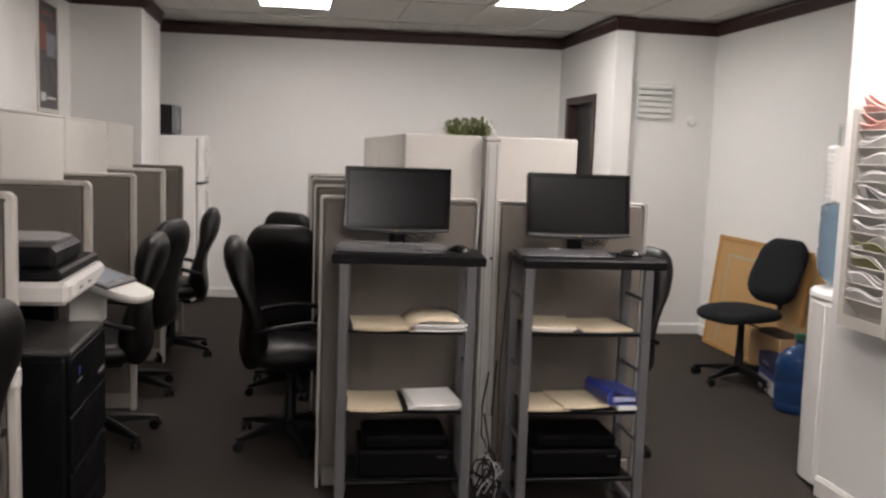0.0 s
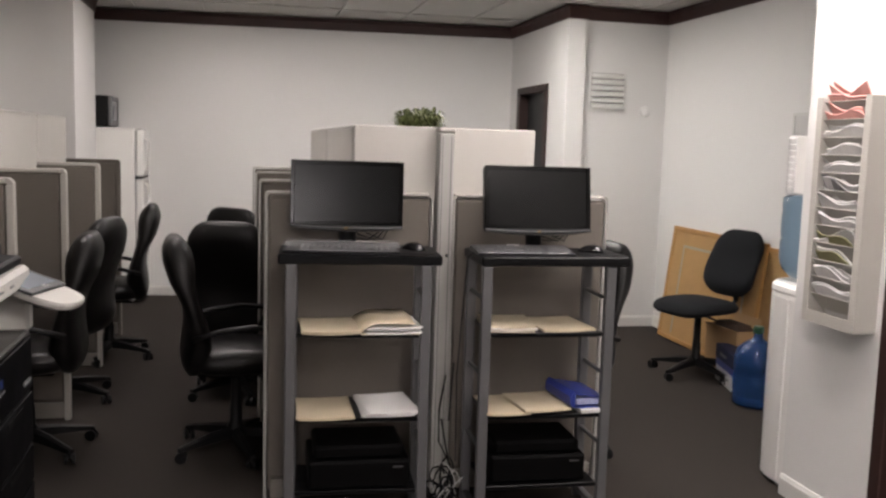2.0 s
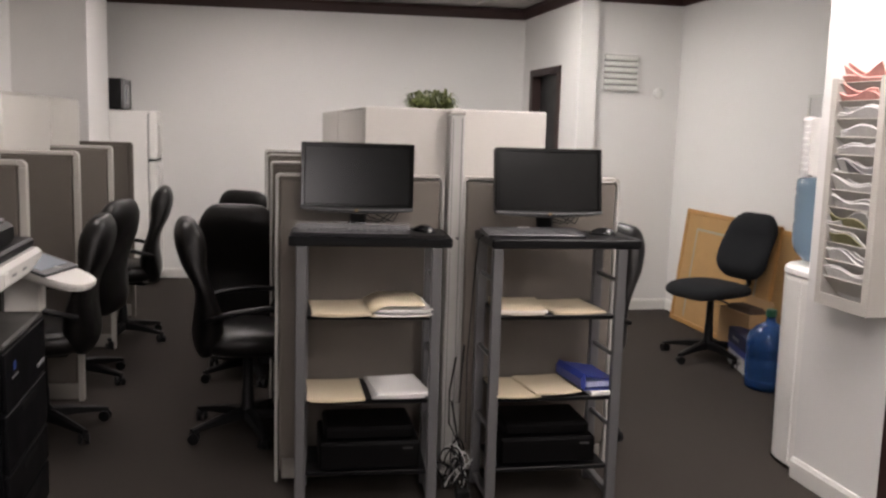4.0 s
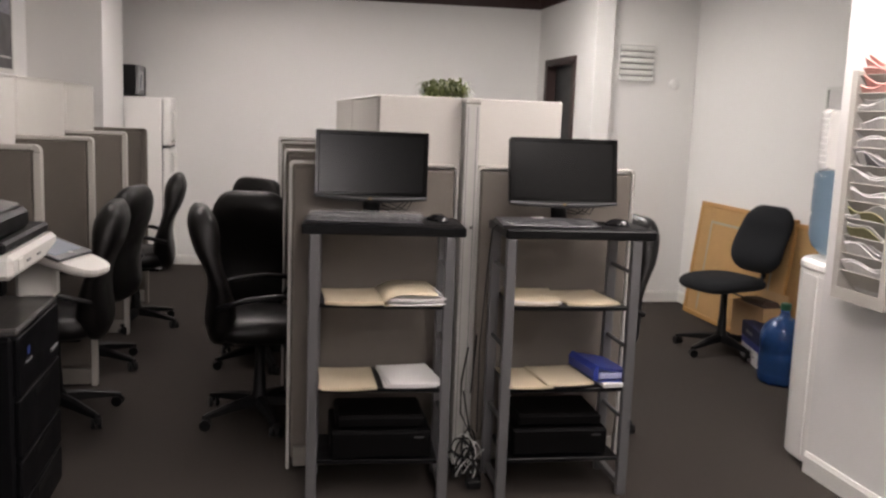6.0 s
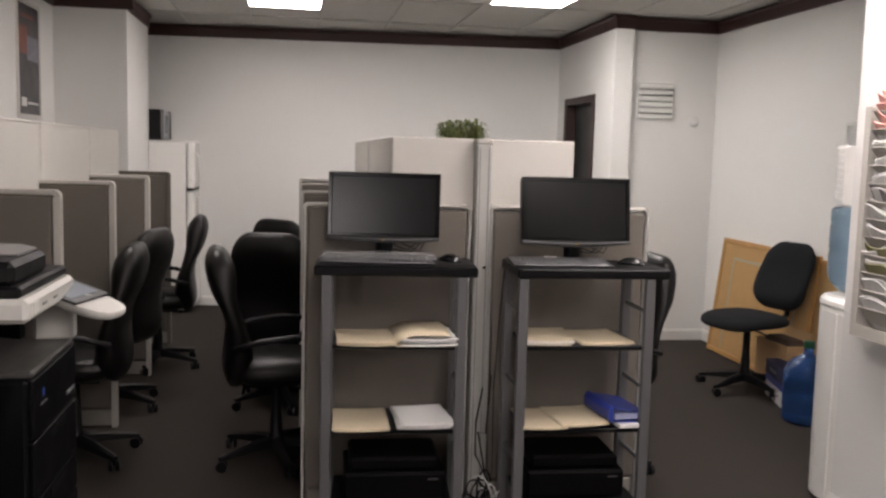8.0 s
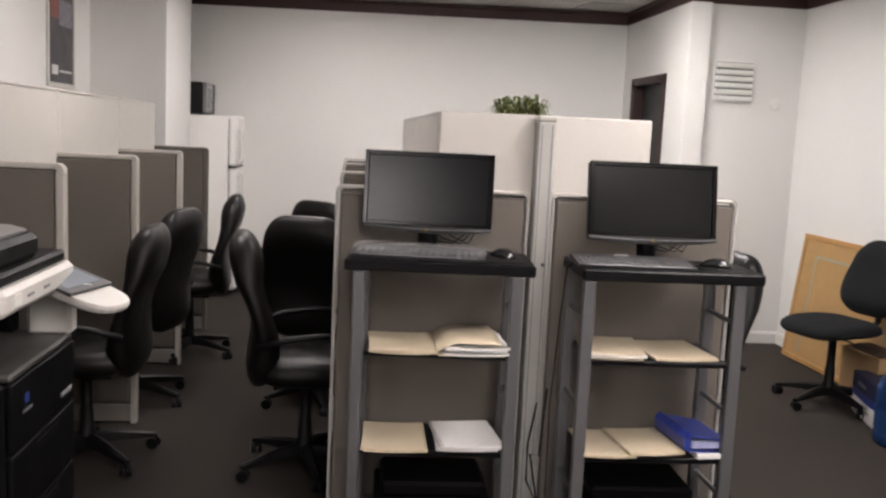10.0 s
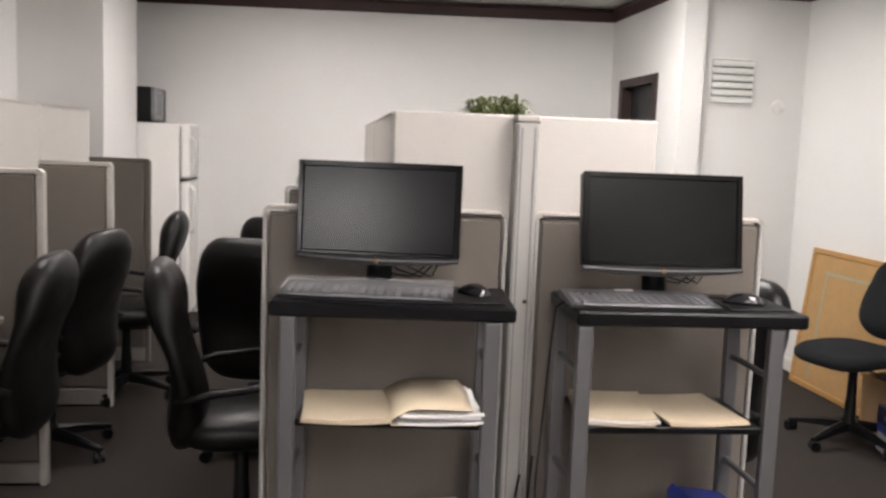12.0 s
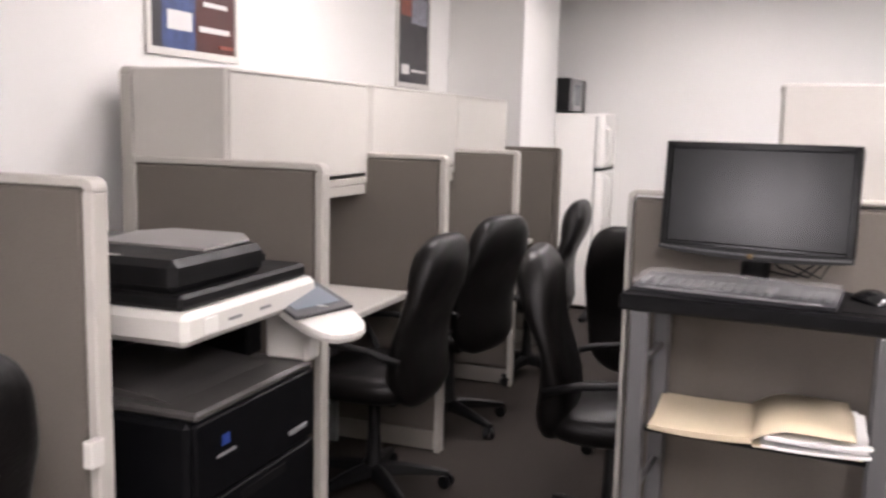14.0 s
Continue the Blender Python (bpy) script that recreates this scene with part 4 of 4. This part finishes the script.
part("control_panel", bm, M_BEIGEPL, cp, "off-white tilted control panel", smooth=False)
bm = bmesh.new()
box(bm, (-0.165, -0.100, 0.0), (0.085, 0.100, 0.012), 0.003, mctl)
part("screen_frame", bm, M_GREYKB, cp, "dark grey screen surround")
bm = bmesh.new()
box(bm, (-0.140, -0.078, 0.012), (0.050, 0.078, 0.0135), 0.0, mctl)
part("touch_screen", bm, mat("blue_grey_screen", (0.13, 0.155, 0.19), 0.3, vary=0.1), cp, "blue-grey touch screen")
bm = bmesh.new()
sweep(bm, [(0.60, 0.585, 0.90), (0.63, 0.56, 0.93), (0.67, 0.50, 0.955)], 0.03, 8, 0.02)
part("panel_arm", bm, M_BEIGEPL, cp)
part("castor_skirt", boxes(((0.03, 0.03, 0.0), (0.56, 0.57, 0.03))), M_BLACKPL, cp)

# cork boards leaning on the east wall


def board(y0, y1, h, foot, label, inner=True):
    lean = math.degrees(math.atan2(WX1 - 0.016 - foot, h))
    b = thing("cork_board", (foot, (y0 + y1) / 2, 0.0), label, "board", "leaning boards")
    b.matrix_basis = pose(foot, (y0 + y1) / 2, 0.004, 0, lean, 0)
    w = (y1 - y0) / 2
    part("frame", boxes(((-0.022, -w, 0), (0, w, 0.035)), ((-0.022, -w, h - 0.035), (0, w, h)), ((-0.022, -w, 0.035), (0, -w + 0.035, h - 0.035)), ((-0.022, w - 0.035, 0.035), (0, w, h - 0.035)), bevel=0.003), M_WOODF, b, "honey-coloured wooden frame")
    part("sheet", boxes(((-0.012, -w + 0.035, 0.035), (-0.002, w - 0.035, h - 0.035))), M_CORK, b, "tan cork sheet")
    if inner:
        k = mat("grey_green_tape", (0.30, 0.29, 0.22), 0.6)
        a, c = w - 0.20, 0.16
        part("tape", boxes(((-0.0145, -a, h - c), (-0.0122, a, h - c + 0.018)), ((-0.0145, a - 0.018, 0.06), (-0.0122, a, h - c)), ((-0.0145, -a, 0.06), (-0.0122, -a + 0.018, h - c))), k, b, "grey-green tape outline")
    return b


board(5.16, 6.53, 0.925, 3.60, "tan cork board in a wooden frame leaning on the wall")
board(4.90, 5.60, 0.90, 3.655, "brown wooden-backed board leaning behind the cork board", False)

# boxes and bottles
bx = thing("paper_box", (3.397, 4.93, 0), "navy and white copy-paper box on the carpet", "box", turn=-14)
part("carton", boxes(((-0.11, -0.195, 0), (0.15, 0.195, 0.14)), bevel=0.003), M_PAPER, bx, "white lower carton")
part("band", boxes(((-0.1125, -0.1975, 0.105), (0.1525, 0.1975, 0.15)), bevel=0.002), M_BLUE, bx, "blue band")
part("lid", boxes(((-0.116, -0.20, 0.15), (0.156, 0.20, 0.245)), bevel=0.004), M_NAVY, bx, "navy lid")
for z, a, b in ((0.075, -0.07, 0.02), (0.050, -0.10, 0.10), (0.035, -0.06, 0.08)):
    part("print_bar", boxes(((-0.1125, a, z), (-0.1105, b, z + 0.012))), M_GREYPL, bx, "grey printed bar")
part("print_bar", boxes(((-0.1185, -0.05, 0.185), (-0.1165, 0.09, 0.205))), M_GREYPL, bx)
part("label", boxes(((-0.06, -0.201, 0.20), (0.05, -0.2002, 0.235))), M_PAPER, bx)
bx = thing("cardboard_box", (3.49, 5.22, 0), "open brown cardboard box in front of the boards", "box", turn=4)
part("carton", boxes(((-0.09, -0.18, 0), (0.10, -0.174, 0.34)), ((-0.09, 0.174, 0), (0.10, 0.18, 0.34)), ((-0.09, -0.174, 0), (-0.084, 0.174, 0.34)), ((0.094, -0.174, 0), (0.10, 0.174, 0.34)), ((-0.084, -0.174, 0), (0.094, 0.174, 0.006))), M_CARD, bx)
for x0_, x1_, zz in ((-0.17, -0.09, 0.36), (0.10, 0.12, 0.41)):
    bm = bmesh.new()
    ring_loft(bm, [[(x1_ if x0_ < 0 else x0_, y, 0.34), (x0_ if x0_ < 0 else x1_, y, zz), (x0_ if x0_ < 0 else x1_, y, zz + 0.004), (x1_ if x0_ < 0 else x0_, y, 0.344)] for y in (-0.15, 0.15)])
    part("flap", bm, M_CARD, bx)
part("contents", boxes(((-0.075, -0.15, 0.20), (0.085, 0.14, 0.37)), bevel=0.03), mat("dark_brown_cloth", (0.05, 0.03, 0.02), 0.9, vary=0.5, scale=20), bx, "dark rumpled contents")


def glassy(name, color, rough, trans):
    m = bpy.data.materials.new(name)
    m.use_nodes = True
    b = m.node_tree.nodes["Principled BSDF"]
    b.inputs["Base Color"].default_value = (*color, 1)
    b.inputs["Roughness"].default_value = rough
    b.inputs["Transmission Weight"].default_value = trans
    b.inputs["IOR"].default_value = 1.33
    return m


M_BOTTLE = glassy("blue_bottle_plastic", (0.36, 0.52, 0.68), 0.08, 0.9)
M_WATER = glassy("deep_blue_bottle_plastic", (0.028, 0.085, 0.24), 0.15, 0.5)


def bottle(place, label, upside, mb):
    b = thing("water_bottle", place, label, "water bottle", "large water bottles")
    prof = [(0.02, 0.0), (0.115, 0.0), (0.133, 0.015), (0.135, 0.06), (0.129, 0.075), (0.135, 0.09), (0.135, 0.185), (0.128, 0.20), (0.135, 0.215), (0.135, 0.30), (0.12, 0.345), (0.08, 0.385), (0.035, 0.41), (0.028, 0.43), (0.028, 0.455)]
    bm = bmesh.new()
    if upside:
        lathe(bm, [(r, 0.40 - z) for r, z in prof if z < 0.40], 28)
    else:
        lathe(bm, prof, 28)
    part("shell", bm, mb, b, smooth=True)
    if not upside:
        bm = bmesh.new()
        lathe(bm, [(0.031, 0.448), (0.032, 0.452), (0.032, 0.485), (0.028, 0.49)], 18)
        part("cap", bm, mat("green_cap", (0.01, 0.07, 0.035), 0.4), b, "dark green cap")
        bm = bmesh.new()
        sweep(bm, [(-0.137, 0.0, 0.20), (-0.150, -0.02, 0.24), (-0.150, -0.02, 0.29), (-0.125, 0, 0.32)], 0.010, 8)
        part("handle", bm, mb, b, smooth=True)
    return b


bottle((3.245, 4.52, 0), "large blue plastic water bottle with a green cap on the floor", False, M_WATER)
# water cooler behind the pier
wc = thing("water_cooler", (2.578, 3.192, 0), "white water cooler standing behind the wall pier", "water cooler")


def cooler_outline(g):
    """The cooler seen from above: straight back, sides that curve in towards a bowed front."""
    pts = [(g, g), (0.33 - g, g), (0.33 - g, 0.10)]
    for k in range(1, 12):
        a = math.pi * k / 12
        pts.append((0.165 + (0.165 - g) * math.cos(a), 0.10 + (0.235 - g) * math.sin(a) ** 0.75))
    return pts + [(g, 0.10)]


bm = bmesh.new()
ring_loft(bm, [[(x, y, z) for x, y in cooler_outline(g)] for z, g in ((0.02, 0.004), (0.45, 0.0), (0.88, 0.0), (0.90, 0.004))])
part("body", bm, M_WHITE, wc)
part("side_rib", boxes(((-0.004, 0.012, 0.04), (0.0, 0.030, 0.88)), ((-0.004, 0.066, 0.04), (0.0, 0.088, 0.88))), M_WHITE, wc)
bm = bmesh.new()
ring_loft(bm, [[(x, y, z) for x, y in cooler_outline(g)] for z, g in ((0.90, 0.002), (0.91, -0.003), (0.93, 0.0), (0.945, 0.014), (0.952, 0.045))])
part("collar", bm, M_WHITE, wc, "rounded white collar")
part("base", boxes(((0.04, 0.02, 0), (0.29, 0.23, 0.02))), M_GREYPL, wc)
part("tap", boxes(((0.10, 0.325, 0.70), (0.13, 0.365, 0.76)), ((0.20, 0.325, 0.70), (0.23, 0.365, 0.76)), bevel=0.006), M_BLUE, wc)
bottle((2.735, 3.36, 0.950), "translucent blue water bottle upside down on the cooler", True, M_BOTTLE)
cd = thing("cup_dispenser", (2.655, 3.40, 1.36), "white stack of paper cups on the back of the pier", "cup dispenser")
part("bracket", boxes(((-0.02, -0.15, 0.0), (0.02, -0.028, 0.26)), bevel=0.002), M_WHITE, cd)
bm = bmesh.new()
prof = []
for i in range(9):
    z = 0.028 * i
    prof += [(0.029, z), (0.034, z + 0.022), (0.035, z + 0.026)]
lathe(bm, [(0.012, -0.03)] + prof + [(0.02, 0.265)], 18, (0, 0.01, 0))
part("cup_column", bm, M_PAPER, cd, smooth=False)
pf = thing("picture_frame", (WX1, 4.81, 1.51), "grey-framed picture hanging on the side wall", "picture frame")
part("frame", boxes(((-0.02, -0.2, -0.30), (0, 0.2, -0.28)), ((-0.02, -0.2, 0.28), (0, 0.2, 0.30)), ((-0.02, -0.2, -0.28), (0, -0.18, 0.28)), ((-0.02, 0.18, -0.28), (0, 0.2, 0.28))), M_METALV, pf)
part("print", boxes(((-0.01, -0.18, -0.28), (-0.002, 0.18, 0.28))), M_PAPER, pf)

# letter rack on the pier
rk = thing("letter_rack", (2.56, 2.825, 0.85), "cream wall rack with twelve pockets full of letters", "letter rack")
RW, RH = 0.163, 0.92
M_KHAKI = mat("olive_card", (0.20, 0.19, 0.10), 0.8, vary=0.08)
M_GREYF = mat("grey_card", (0.16, 0.155, 0.16), 0.8, vary=0.08)
part("side", boxes(((-0.10, -RW, 0), (-0.0, -RW + 0.012, RH)), bevel=0.003), M_TRIM, rk, "cream side wall")
part("side", boxes(((-0.10, RW - 0.012, 0), (-0.0, RW, RH)), bevel=0.003), M_TRIM, rk, "cream side wall")
part("face_rim", boxes(((-0.104, -RW, 0.0), (-0.100, -RW + 0.034, RH)), ((-0.104, RW - 0.034, 0.0), (-0.100, RW, RH)), ((-0.104, -RW + 0.034, 0.0), (-0.100, RW - 0.034, 0.05))), M_TRIM, rk)
part("bottom", boxes(((-0.10, -RW + 0.012, 0), (0, RW - 0.012, 0.012))), M_TRIM, rk)
part("back", boxes(((-0.008, -RW + 0.012, 0.012), (0, RW - 0.012, RH))), M_TRIM, rk)
rng = random.Random(3)
for i in range(12):
    z = 0.045 + i * 0.071
    bm = bmesh.new()
    ring_loft(bm, [[(-0.098, y, z + 0.075), (-0.015, y, z - 0.02), (-0.012, y, z - 0.02), (-0.095, y, z + 0.077)] for y in (-RW + 0.035, RW - 0.035)])
    part("pocket", bm, M_TRIM, rk, "slanted cream pocket")
    for j in range(rng.choice((2, 2, 3))):
        hh = 0.10 + rng.uniform(-0.02, 0.05)
        a = rng.uniform(-0.015, 0.015)
        ln = rng.uniform(0.104, 0.122)
        mm = M_PINK if i >= 10 else M_KHAKI if (i, j) in ((2, 0), (3, 0)) else M_GREYF if (i, j) == (6, 0) else M_PAPER
        bm = bmesh.new()
        zt = z + 0.065 + j * 0.008
        x0 = -0.088 + j * 0.007
        tip = rng.uniform(-0.03, 0.03)
        rings = []
        for q in range(7):
            u = -1 + q / 3
            y = u * ln + a
            lift = tip * u + 0.012 * math.sin(u * 3 + i)
            rings.append([(x0 + 0.06, y, z - 0.012), (x0 - 0.006 - 0.012 * abs(u) * (j % 2), y, zt + 0.040 + lift), (x0 - 0.003 - 0.012 * abs(u) * (j % 2), y, zt + 0.044 + lift), (x0 + 0.063, y, z - 0.012)])
        ring_loft(bm, rings)
        part("letter", bm, mm, rk, {M_PINK: "pink letter", M_KHAKI: "olive folder", M_GREYF: "grey folder"}.get(mm, "white letter"))

# plant on the island
pl = thing("potted_plant", (1.185, 4.95, 1.609), "small bushy green plant in a low pot on the overhead cabinets", "plant")
bm = bmesh.new()
lathe(bm, [(0.06, 0.0), (0.075, 0.022), (0.078, 0.026), (0.066, 0.024), (0.06, 0.02)], 18)
part("pot", bm, M_CARD, pl, "low brown pot")
rng = random.Random(9)
bm = bmesh.new()
for k in range(760):
    a = rng.uniform(0, 6.283)
    px, py = rng.uniform(-0.105, 0.105), rng.uniform(-0.06, 0.06)
    ln = rng.uniform(0.05, 0.11)
    up = rng.uniform(0.3, 1.4)
    d = Vector((math.cos(a), math.sin(a), 0))
    side = Vector((-d.y, d.x, 0)) * rng.uniform(0.004, 0.009)
    p0 = Vector((px, py, 0.012 + rng.uniform(0, 0.055)))
    p1 = p0 + d * ln * 0.5 + Vector((0, 0, ln * up * 0.6))
    p2 = p0 + d * ln * 1.05 + Vector((0, 0, ln * (up * 0.6 - rng.uniform(0.05, 0.7))))
    v = [bm.verts.new(q) for q in (p0 - side * 0.4, p0 + side * 0.4, p1 + side, p2, p1 - side)]
    bm.faces.new((v[0], v[1], v[2], v[4]))
    bm.faces.new((v[4], v[2], v[3]))
part("leaves", bm, M_LEAF, pl, "narrow arching green leaves", kind="stuff")
pt = thing("wall_outlet", (1.010, 3.410, 1.062), "small silver lock on the cream island post", "lock")
part("lock", boxes(((-0.006, -0.006, -0.006), (0.006, 0.003, 0.006)), bevel=0.002), M_CHROME, pt)

# small white box at the partition end; what it stands for is not known
ck = thing("partition_clip", (-0.76, 2.560, 0.715), "small white box on the partition before the copier", "clip")
part("clip", boxes(((-0.012, -0.03, 0), (0.014, 0.012, 0.062)), bevel=0.003), M_BEIGEPL, ck)
